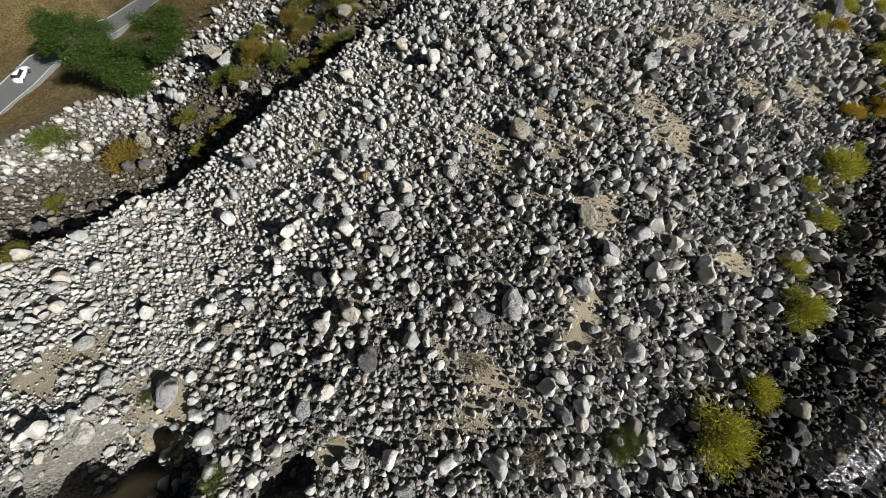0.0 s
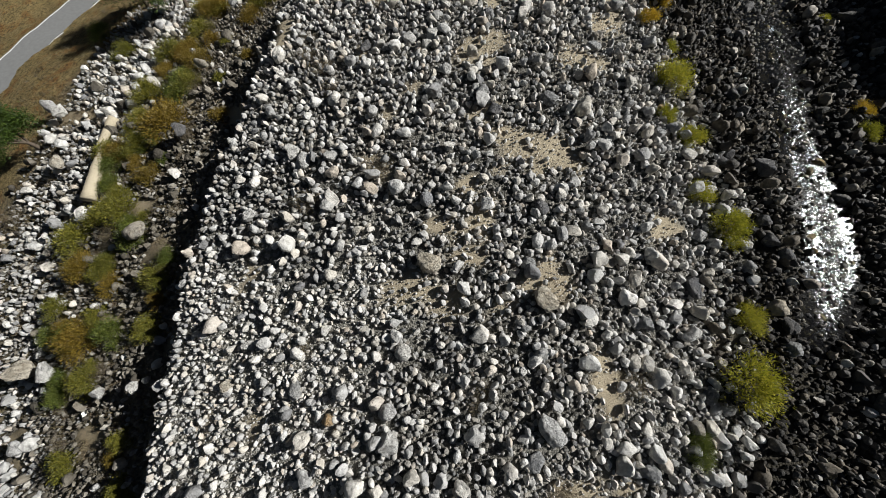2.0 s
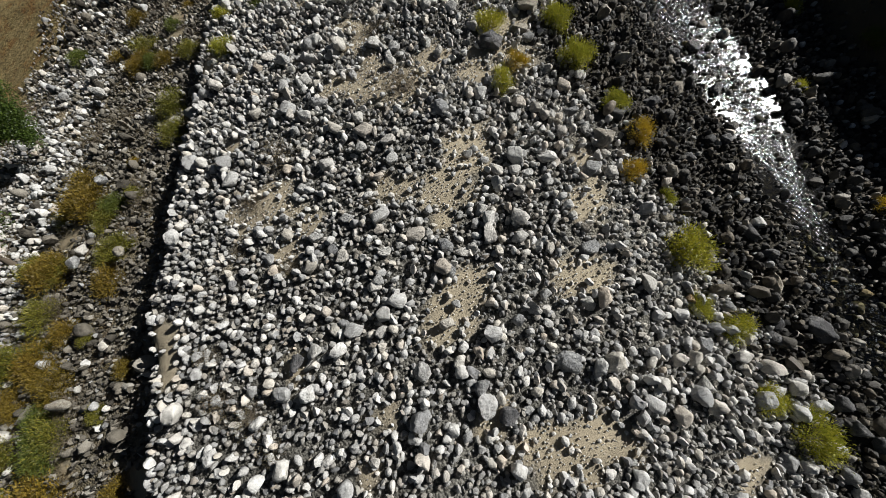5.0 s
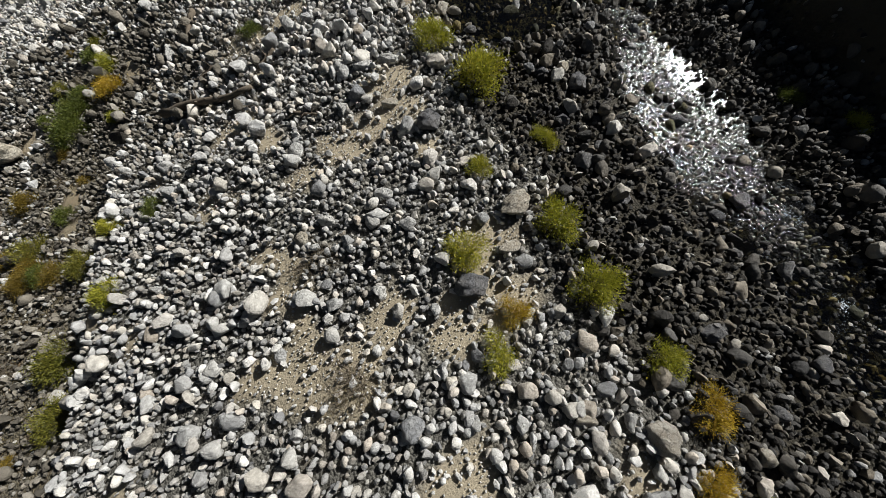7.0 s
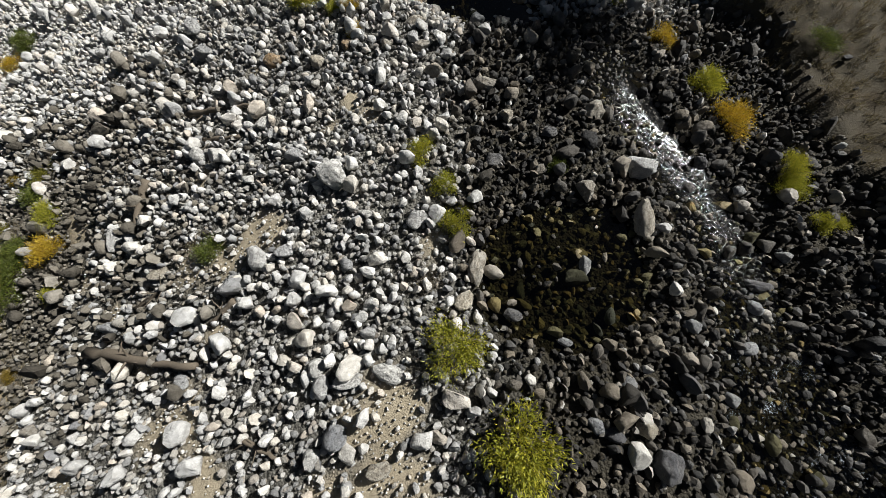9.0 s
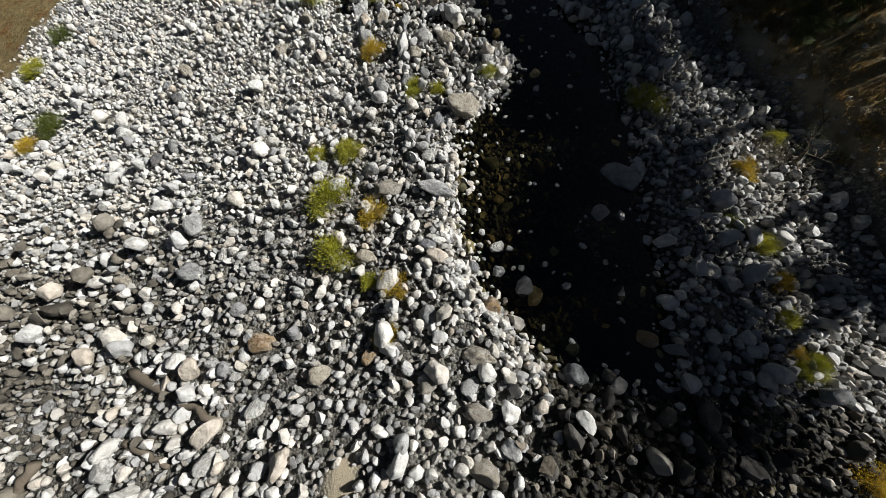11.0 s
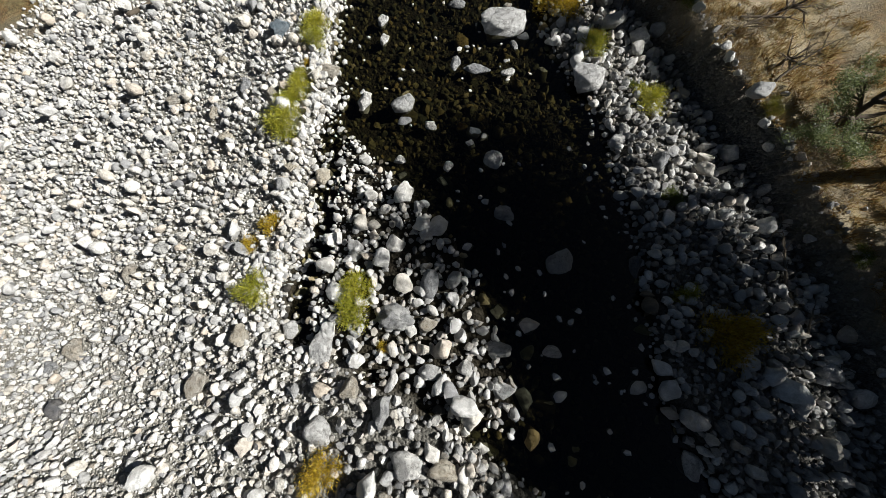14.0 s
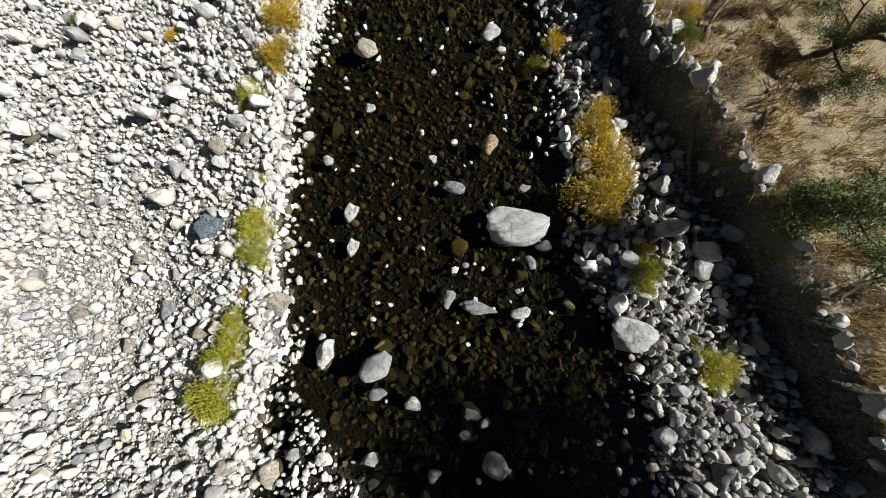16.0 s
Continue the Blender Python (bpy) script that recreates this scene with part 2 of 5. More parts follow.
def relief(x, y):
    """Height above or below the general fall."""
    fade = 1 - smooth(56, 70, y)
    left = scarp_x(y) - x
    z = -1.15 * smooth(-0.1, 1.3, left) * fade
    z = z + 0.16 * wobble(x, y, 4.0) + 0.09 * wobble(x, y, 1.4) + 0.04 * wobble(x, y, 0.55)
    z = z - 0.12 * smooth(8, 13, x) * (1 - smooth(40, 50, y)) - 0.85 * river_depth(x, y)
    e = x - bank_x(y) + 0.8 * wobble(x, y, 3.1)
    near = 1 - smooth(49, 57, y)
    flat = smooth(54, 57, y) * (1 - smooth(65, 70, y))
    z = z - flat * (1.2 * smooth(0, 1.0, e) + np.clip(e - 1.2, 0, 10) * 0.34)
    z = z + (1.8 - 0.2 * smooth(66, 80, y) + 0.2 * smooth(86, 95, y) + 0.4 * wobble(x, y, 5.0)) * smooth(0, 1.0 - 0.65 * smooth(86, 95, y), e) + (0.2 * wobble(x, y, 1.3) + 0.12 * wobble(x, y, 0.6)) * smooth(0.2, 1.5, e) + np.clip(e - 1.2, 0, 10) * (0.86 * near + (0.42 - 0.24 * smooth(84, 94, y)) * (1 - near)) + 0.35 * np.clip(e - 11.2, 0, 60) * (0.3 + 0.7 * near)
    for px, py, r in ((-3.2, -12.3, 1.9), (-5.0, -14.4, 1.7), (1.0, -7.8, 1.0)):
        z = z - 2.4 * smooth(1.25, 0.8, np.hypot(x - px, y - py) / r + 0.35 * wobble(x, y, 1.1))
    return z + 0.5 * wobble(x, y, 9.0) * smooth(2, 12, e)


def height(x, y):
    return valley(x, y) + relief(x, y)


def ground_z(x, y):
    return float(height(np.array([float(x)]), np.array([float(y)]))[0])


SAND_LOW = [(-6.5, 38, 1.3, 0.9), (-8.2, 38.2, 0.9, 0.7), (2.3, 25, 1.2, 0.9), (-12, 31.5, 1.6, 1.2), (-5.2, 30.9, 0.9, 0.8), (-2.3, 29.8, 0.9, 0.8), (2.6, 38.1, 0.8, 0.7), (-0.3, 18.7, 1.9, 1.3), (-4.2, 24.5, 1.3, 1.1), (-5, 10, 2.1, 0.9), (-8.1, 15.8, 1.1, 0.7), (-2.5, 14.1, 0.8, 0.9), (1.3, 11.5, 1.1, 0.8), (3.5, 28.5, 0.8, 1), (-3.3, 20.1, 0.6, 0.7), (-5.3, -11.1, 1.6, 1.3), (-10.3, -13.7, 1, 1.9), (4.4, 0.8, 0.8, 0.6), (5.9, 2.8, 0.7, 0.5), (-5.3, 37.1, 1.8, 1.3), (-2.3, 38.9, 1.1, 0.9), (1.5, 39.4, 0.6, 1.4), (-0.3, 37.2, 0.9, 0.7), (-1.7, 32.5, 1.3, 1.5), (4.1, 30, 0.8, 1.5), (-3.5, 30.4, 1.1, 1), (-9.7, 29.7, 0.6, 0.6), (-11.2, 29, 0.9, 0.9), (-3.5, 25.6, 1, 0.8)]
SAND_HIGH = [(0.6, 48.9, 1.4, 0.9), (-0.9, 48.2, 1.3, 0.8), (-2.3, 47.3, 1.2, 0.8), (2.6, 40.6, 0.8, 0.7), (-7.5, 51.6, 1.2, 1.2), (0.4, 50, 1, 1.6), (-4.6, 46.6, 0.7, 0.6), (-9.8, 46.9, 1.2, 0.9), (-3, 48, 0.7, 0.6), (3.5, 40.2, 0.7, 0.6), (-6.4, 58, 1.4, 0.7), (-7.1, 57.9, 0.9, 0.8), (1.1, 50.6, 1.2, 1.1), (-8.4, 51.4, 1.1, 1), (0.3, 50, 1.1, 0.6), (-4.9, 74.9, 1.1, 0.9), (-4.9, 74.6, 1, 1), (-18.4, 81.6, 1.8, 1.4), (-15.3, 83.5, 1.2, 1.6), (-19.3, 95.8, 1.1, 1.6), (-12.6, 102.8, 0.9, 1.1), (-16.4, 97.8, 1.4, 1.3), (-13.5, 101, 1.7, 0.8)]


def road_x(y):
    return np.interp(y, [-90, -40, -24, -19, -14, -8, 0, 14, 22, 29, 60, 140], [-20, -30, -41, -48.4, -55.6, -58.5, -57, -51.4, -52, -52, -53, -54])


def sandiness(x, y):
    """Where bare sand shows between the stones."""
    n = 0.6 * wobble(x + 40, y, 2.6) + 0.4 * wobble(x, y + 60, 1.2)
    s = smooth(0.42, 0.62, n)
    edge = 0.45 * wobble(x, y, 0.9) + 0.25 * wobble(x, y, 0.4)
    for px, py, rx, ry in SAND_LOW + SAND_HIGH:
        d = np.hypot((x - px) / rx, (y - py) / ry) / 1.15 + 1.15 * edge
        s = np.maximum(s, 0.92 * smooth(1.2, 0.6, d))
    return s * (1 - 0.9 * wetness(x, y)) * (1 - 0.85 * smooth(66, 76, y))


def ground_material():
    m = Nodes("gravel sand and dry grass", 0.95, 0.15)
    xyz = m.coords()
    peb = m.voronoi(9.0, xyz)
    fine = m.voronoi(26.0, xyz)
    # gravel toned darker than its own grey, painting in shade between the cobbles
    gravel = m.mix(0.5, m.ramp(peb.outputs["Color"], [(0.15, (0.05, 0.048, 0.043)), (0.5, (0.11, 0.105, 0.093)), (0.85, (0.23, 0.22, 0.195))]),
                   m.ramp(fine.outputs["Color"], [(0.15, (0.06, 0.057, 0.05)), (0.85, (0.2, 0.19, 0.165))]))
    gravel = m.mix(0.6, gravel, m.ramp(m.noise(0.35, 4), [(0.35, (0.75, 0.74, 0.72)), (0.65, (1.05, 1.03, 1.0))]), "MULTIPLY")
    sand = m.mix(m.noise(1.3, 6, 0.65), (0.33, 0.275, 0.19), (0.48, 0.41, 0.295))
    sand = m.mix(0.7, sand, m.ramp(m.noise(30, 4), [(0.3, (0.75, 0.74, 0.72)), (0.7, (1.08, 1.08, 1.08))]), "MULTIPLY")
    grass = m.mix(m.ramp(m.noise(0.9, 6, 0.7), [(0.35, (0, 0, 0)), (0.65, (1, 1, 1))]), (0.19, 0.145, 0.07), (0.33, 0.25, 0.13))
    grass = m.mix(m.ramp(m.noise(0.55, 5, 0.7), [(0.5, (0, 0, 0)), (0.66, (1, 1, 1))]), grass, (0.24, 0.125, 0.045))
    grass = m.mix(0.8, grass, m.ramp(m.noise(3.6, 8, 0.8), [(0.4, (0.22, 0.22, 0.19)), (0.55, (1.1, 1.08, 1.0))]), "MULTIPLY")
    grass = m.mix(0.7, grass, m.ramp(m.noise(14, 5, 0.7), [(0.3, (0.55, 0.58, 0.5)), (0.7, (1.15, 1.12, 1.0))]), "MULTIPLY")
    wet = (0.014, 0.012, 0.009)
    mask = lambda name: m_attr(m, name)
    grit = m.voronoi(10.5, xyz)
    dust = m.mix(m.noise(22, 4, 0.7), (0.24, 0.226, 0.19), (0.42, 0.398, 0.34))
    dust = m.mix(m.ramp(grit.outputs["Distance"], [(0.42, (1, 1, 1)), (0.6, (0, 0, 0))]), dust, m.ramp(grit.outputs["Color"], [(0.15, (0.25, 0.24, 0.215)), (0.5, (0.44, 0.42, 0.37)), (0.85, (0.65, 0.625, 0.56))]))
    c = m.mix(mask("dust"), gravel, dust)
    c = m.mix(mask("sand"), c, sand)
    c = m.mix(mask("grass"), c, grass)
    c = m.mix(mask("wet"), c, m.mix(m.noise(2.5, 5), wet, (0.045, 0.037, 0.022)))
    m.colour(c)
    rough_h = m.math("ADD", m.math("MULTIPLY", m.math("MULTIPLY", peb.outputs["Distance"], -1.0), m.math("SUBTRACT", 1.0, mask("sand"))), m.math("MULTIPLY", m.noise(18, 6, 0.7), 0.6))
    m.bump(rough_h, 1.0, 0.12)
    return m.mat


def m_attr(m, name):
    n = m.tree.nodes.new("ShaderNodeAttribute")
    n.attribute_name = name
    return n.outputs["Fac"]


def mesh_from(name, verts, faces, sharp=0):
    """A mesh from arrays of corners and equal-sided faces."""
    verts, faces = np.asarray(verts, np.float32), np.asarray(faces, np.int32)
    me = bpy.data.meshes.new(name)
    me.vertices.add(len(verts))
    me.vertices.foreach_set("co", verts.ravel())
    k = faces.shape[1]
    me.loops.add(faces.size)
    me.loops.foreach_set("vertex_index", faces.ravel())
    me.polygons.add(len(faces))
    me.polygons.foreach_set("loop_start", np.arange(0, faces.size, k, dtype=np.int32))
    me.polygons.foreach_set("use_smooth", np.ones(len(faces), bool))
    me.update(calc_edges=True)
    if sharp:
        me.set_sharp_from_angle(angle=radians(sharp))
    return me


def sheet(name, xs, ys, zfun):
    gx, gy = np.meshgrid(xs, ys)
    v = np.stack([gx, gy, zfun(gx, gy)], -1).reshape(-1, 3)
    i = np.arange(len(v)).reshape(gx.shape)
    f = np.stack([i[:-1, :-1], i[:-1, 1:], i[1:, 1:], i[1:, :-1]], -1).reshape(-1, 4)
    return mesh_from(name, v, f), v


def fine_gravel(x, y):
    """Where pale fine gravel takes the place of cobbles."""
    n = 0.5 * wobble(x, y + 11, 7.0) + 0.5 * wobble(x + 5, y, 3.0)
    late = smooth(64, 80, y) * smooth(4, -6, x)
    early = smooth(-3, -9, x) * smooth(16, 6, y) * 0.7
    return np.clip(0.85 * late + early + 0.35 * smooth(0.1, 0.6, n) - 0.12, 0, 1) * (1 - smooth(-0.5, 1.0, scarp_x(y) - x) * (1 - smooth(52, 66, y)))


outward = np.geomspace(1, 2200, 26)
xs = np.concatenate([-62 - outward[::-1], np.arange(-62, -38, 1.2), np.arange(-38, 34, 0.42), np.arange(34, 60, 1.2), 60 + outward])
ys = np.concatenate([-34 - outward[::-1], np.arange(-34, 126, 0.42), 126 + outward])
me, v = sheet("ground", xs, ys, height)
gx, gy = v[:, 0], v[:, 1]
far_bank = gx - bank_x(gy)
left_of = scarp_x(gy) - gx
meadow = np.maximum(smooth(19, 26, left_of + 2.0 * wobble(gx, gy, 4.0)), 0) * (1 - smooth(52, 66, gy)) + smooth(52, 66, gy) * smooth(-31, -38, gx + 3 * wobble(gx, gy, 4.0))
for key, values in (("sand", np.clip(sandiness(gx, gy) + 0.8 * smooth(0.0, 1.0, far_bank), 0, 1)),
                    ("dust", np.clip(fine_gravel(gx, gy), 0, 1)),
                    ("grass", np.clip(meadow + 0.5 * smooth(0.3, 1.6, left_of) * (1 - smooth(56, 66, gy)) * (0.75 + 0.25 * wobble(gx, gy, 1.5)) + (0.55 + 0.4 * wobble(gx, gy, 0.9)) * smooth(0.3, 2.2, far_bank + 1.2 * wobble(gx, gy, 1.5)), 0, 1)),
                    ("wet", np.clip(np.maximum(smooth(0.14, 0.34, river_depth(gx, gy)), 0.85 * wetness(gx, gy)), 0, 1))):
    me.attributes.new(key, "FLOAT", "POINT").data.foreach_set("value", values.astype(np.float32))
ground = tagged(new("ground", me), "gravel bar, sand, dry grass and banks of a river valley", "ground", kind="structure")
me.materials.append(ground_material())

# ---- water ----


def water_material():
    m = Nodes("clear shallow water")
    t = m.tree
    t.nodes.remove(m.bsdf)
    clear = m.node("ShaderNodeBsdfTransparent", Color=(0.18, 0.175, 0.115, 1))
    gloss = m.node("ShaderNodeBsdfGlossy", Roughness=0.11, Color=(1, 1, 1, 1))
    fres = m.node("ShaderNodeFresnel", IOR=1.33)
    bump = m.node("ShaderNodeBump", Strength=1.0, Distance=0.05)
    level = m.node("ShaderNodeCombineXYZ", Z=1.0)
    m.link(level.outputs[0], bump.inputs["Normal"])
    ripple = m.math("ADD", m.noise(2.2, 4, 0.6), m.math("MULTIPLY", m.noise(9, 3), 0.25))
    rough_water = m.math("MULTIPLY", m.math("ADD", m.noise(3, 5, 0.68), m.math("MULTIPLY", m.noise(13, 3), 0.22)), m.math("MULTIPLY", m_attr(m, "fast"), 1.5))
    m.link(m.math("ADD", m.math("MULTIPLY", ripple, 0.22), rough_water), bump.inputs["Height"])
    m.link(bump.outputs[0], gloss.inputs["Normal"])
    m.link(bump.outputs[0], fres.inputs["Normal"])
    mix = m.node("ShaderNodeMixShader")
    m.link(fres.outputs[0], mix.inputs[0])
    m.link(clear.outputs[0], mix.inputs[1])
    m.link(gloss.outputs[0], mix.inputs[2])
    # white flecks on the fast water: foam, and sun sparkle painted in as colour
    foam_sparkle = m.node("ShaderNodeBsdfDiffuse", Color=(0.62, 0.68, 0.74, 1))
    fleck_mask = m.math("MULTIPLY", m.ramp(m.math("ADD", m.math("MULTIPLY", m.noise(0.9, 3), 0.42), m.math("MULTIPLY", m.noise(11, 5, 0.8), 0.58)), [(0.59, (0, 0, 0)), (0.68, (1, 1, 1))]), m_attr(m, "fast"))
    top = m.node("ShaderNodeMixShader")
    m.link(fleck_mask, top.inputs[0])
    m.link(mix.outputs[0], top.inputs[1])
    m.link(foam_sparkle.outputs[0], top.inputs[2])
    m.link(top.outputs[0], t.nodes["Material Output"].inputs["Surface"])
    return m.mat


MAT_WATER = water_material()


def water_surface(name, label, x0, x1, y0, y1, left, right):
    """A rippled sheet between two shores; its rim lies buried in the banks."""
    rows = np.arange(y0, y1 + 0.3, 0.3)
    across = np.linspace(0, 1, int((x1 - x0) / 0.3))
    gy = np.repeat(rows[:, None], len(across), 1)
    gx = left(gy) + across[None] * (right(gy) - left(gy))
    speed = np.exp(-(((gx - riffle_x(gy)) / (0.8 + 2.0 * np.exp(-(((gy - 43) / 8.0) ** 2)) + 0.4 * wobble(gx, gy, 1.6))) ** 2)) * (1 - smooth(60, 67, gy)) * (0.2 + 0.8 * smooth(9, 16, gy)) + 0.7 * np.exp(-(((gx - 9.5) / 1.2) ** 2 + ((gy - 74) / 1.2) ** 2))
    z = valley(gx, gy) + WATER + 0.05 * speed * wobble(gx, gy, 0.6)
    v = np.stack([gx, gy, z], -1).reshape(-1, 3)
    i = np.arange(len(v)).reshape(gx.shape)
    me = mesh_from(name, v, np.stack([i[:-1, :-1], i[:-1, 1:], i[1:, 1:], i[1:, :-1]], -1).reshape(-1, 4))
    me.attributes.new("fast", "FLOAT", "POINT").data.foreach_set("value", np.clip(speed, 0, 1).ravel().astype(np.float32))
    me.materials.append(MAT_WATER)
    ob = tagged(new(name, me), label, "water", kind="structure")
    ob.visible_shadow = False
    return ob


water_surface("water", "fast shallow stream glittering between stones", 14, 24, -40, 70, lambda y: riffle_x(y) - 4.5, lambda y: riffle_x(y) + 5.0)
water_surface("water_pool", "still dark pool beside the gravel bar", 4, 13, 49.8, 58.6, lambda y: 0 * y + 4.2, lambda y: 0 * y + 13.8)
water_surface("water_pond", "clear dark river water over brown stones", -12, 14, 66, 124, lambda y: pond_left(y) - 1.5, lambda y: pond_right(y) + 2.0)


# ---- stones ----
def ball(levels):
    bm = bmesh.new()
    bmesh.ops.create_icosphere(bm, subdivisions=levels, radius=1)
    v = np.array([p.co[:] for p in bm.verts])
    f = np.array([[p.index for p in q.verts] for q in bm.faces])
    bm.free()
    return v, f


def octa_ball():
    """A ball of 32 triangles."""
    c = [(1, 0, 0), (0, 1, 0), (-1, 0, 0), (0, -1, 0), (0, 0, 1), (0, 0, -1)]
    bm = bmesh.new()
    vs = [bm.verts.new(p) for p in c]
    for k in range(4):
        bm.faces.new((vs[k], vs[(k + 1) % 4], vs[4]))
        bm.faces.new((vs[(k + 1) % 4], vs[k], vs[5]))
    bmesh.ops.subdivide_edges(bm, edges=bm.edges[:], cuts=1, use_grid_fill=True)
    bmesh.ops.triangulate(bm, faces=bm.faces[:])
    bm.verts.index_update()
    v = np.array([p.co.normalized()[:] for p in bm.verts])
    f = np.array([[p.index for p in q.verts] for q in bm.faces])
    bm.free()
    return v, f


def rock_shape(v, seed, facets=7, lump=0.16, rugged=0.0):
    """Turns a ball into a worn stone: cut by planes, then made lumpy."""
    rs = np.random.RandomState(seed)
    out = v.copy()
    for _ in range(facets):
        n = rs.normal(size=3)
        n /= np.linalg.norm(n)
        d = rs.uniform(0.42, 0.84)
        over = out @ n - d
        out -= np.where(over > 0, over, 0)[:, None] * n * 0.95
    for k in range(3):
        w = rs.normal(size=3) * (1.3 + 1.2 * k)
        out *= (1 + lump / (1 + k) * np.sin(out @ w + rs.uniform(0, 6)))[:, None]
    if rugged:
        for k in range(10):
            n = rs.normal(size=3)
            n /= np.linalg.norm(n)
            over = out @ n - rs.uniform(0.56, 0.86)
            out -= np.where(over > 0, over, 0)[:, None] * n * 0.82
        for k in range(18):
            w = rs.normal(size=3) * rs.uniform(2.5, 10)
            out *= (1 + rugged * np.sin(out @ w + rs.uniform(0, 6)))[:, None]
    return out / np.abs(out).max(0)


BALL_TINY, BALL_SMALL, BALL_MID, BALL_BIG, BALL_HUGE = ball(1), octa_ball(), ball(2), ball(3), ball(4)
SHAPES_TINY = [rock_shape(BALL_TINY[0], 300 + k, 2, 0.22) for k in range(14)]
SHAPES_SMALL = [rock_shape(BALL_SMALL[0], 100 + k, 5, 0.18) for k in range(14)]
SHAPES_MID = [rock_shape(BALL_MID[0], 200 + k, 6, 0.18) for k in range(18)]
SHAPES_BIG = [rock_shape(BALL_BIG[0], 250 + k, 8, 0.16, 0.008) for k in range(18)]
rs = np.random.RandomState(11)
CELL = 0.1
OX, OY = -60.0, -40.0
taken = np.zeros((1000, 1700), bool)


def mark(x, y, r):
    i, j, k = int((x - OX) / CELL), int((y - OY) / CELL), max(1, int(r / CELL))
    if 0 <= i - k and i + k < taken.shape[0] and 0 <= j - k and j + k < taken.shape[1]:
        g = np.arange(-k, k + 1)
        taken[i - k : i + k + 1, j - k : j + k + 1] |= (g[:, None] ** 2 + g[None] ** 2) <= k * k


def rockiness(x, y):
    """Chance that a spot is covered by stones."""
    left = scarp_x(y) - x
    e = x - bank_x(y)
    p = 1.0 - 0.92 * sandiness(x, y)
    p = p * (1 - smooth(17, 25, left + 2 * wobble(x, y, 3.0)) * (1 - smooth(52, 66, y)) * 0.97)
    p = p * (1 - smooth(52, 66, y) * smooth(-31, -38, x + 3 * wobble(x, y, 3.0)) * 0.95)
    p = p * (1 - 0.985 * smooth(-0.1, 1.1, e + 0.8 * wobble(x, y, 3.1)))
    p = p * (1 - 0.2 * smooth(0.2, 1.4, left) * (1 - smooth(56, 66, y)))
    return np.clip(p, 0, 1)


def channel(x, y):
    """The overgrown side channel below the scarp."""
    left = scarp_x(y) - x
    return smooth(0.3, 1.2, left) * smooth(13, 9, left) * (1 - smooth(56, 66, y))


def in_view(x, y):
    return (x > np.where(y < 64, -40, -37)) & (x < np.minimum(bank_x(y) + 3, 27)) & (y > -24) & (y < 119)


def strew(size_lo, size_hi, spacing, chance, gap=0.5):
    """Stones of one size class on a jittered grid, none inside a larger one. Rows of x, y, half width."""
    gx, gy = np.meshgrid(np.arange(-42, 31, spacing), np.arange(-28, 122, spacing))
    x = (gx + rs.uniform(-0.9, 0.9, gx.shape) * spacing).ravel()
    y = (gy + rs.uniform(-0.9, 0.9, gx.shape) * spacing).ravel()
    ok = in_view(x, y) & (rs.rand(len(x)) < rockiness(x, y) * chance(x, y))
    x, y = x[ok], y[ok]
    r = np.exp(rs.uniform(np.log(size_lo), np.log(size_hi), len(x))) / 2
    keep = np.zeros(len(x), bool)
    for n in range(len(x)):
        i, j = int((x[n] - OX) / CELL), int((y[n] - OY) / CELL)
        k = int(r[n] * gap / CELL)
        if taken[i, j] or (k and (taken[i - k, j] or taken[i + k, j] or taken[i, j - k] or taken[i, j + k])):
            continue
        keep[n] = True
        mark(x[n], y[n], r[n] * 0.82)
    return np.stack([x, y, r], 1)[keep]


def heap(name, label, rows, shapes, faces, mat, sink=0.07, afloat=False, sharp=48):
    """Many stones joined into one mesh."""
    n, k = len(rows), len(shapes[0])
    pick = rs.randint(0, len(shapes), n)
    base = np.array(shapes)[pick]
    sc = rows[:, 2:3] * np.stack([rs.uniform(0.92, 1.3, n), rs.uniform(0.72, 1.0, n), rs.uniform(0.72, 1.16, n)], 1)
    a, b = rs.uniform(0, 2 * np.pi, n), rs.normal(0, 0.28, n)
    p = base * sc[:, None, :]
    cb, sb = np.cos(b)[:, None], np.sin(b)[:, None]
    px, pz = p[..., 0] * cb + p[..., 2] * sb, -p[..., 0] * sb + p[..., 2] * cb
    ca, sa = np.cos(a)[:, None], np.sin(a)[:, None]
    qx, qy = px * ca - p[..., 1] * sa, px * sa + p[..., 1] * ca
    z = height(rows[:, 0], rows[:, 1]) + sc[:, 2] * (1 - 2 * sink)
    if afloat:
        z = np.maximum(z, valley(rows[:, 0], rows[:, 1]) + WATER - sc[:, 2] * 0.35)
    v = np.stack([qx + rows[:, 0:1], qy + rows[:, 1:2], pz + z[:, None]], -1).reshape(-1, 3)
    f = (faces[None] + (np.arange(n) * k)[:, None, None]).reshape(-1, 3)
    me = mesh_from(name, v, f, sharp)
    me.materials.append(mat)
    return tagged(new(name, me), label, "stones", kind="stuff")


def part(name, bm, material, parent, label=""):
    me = bpy.data.meshes.new(name)
    bm.to_mesh(me)
    bm.free()
    me.materials.append(material)
    ob = new(name, me)
    ob.parent = parent
    return tagged(ob, label)


# ---- boulders ----
boulder_meshes = {}


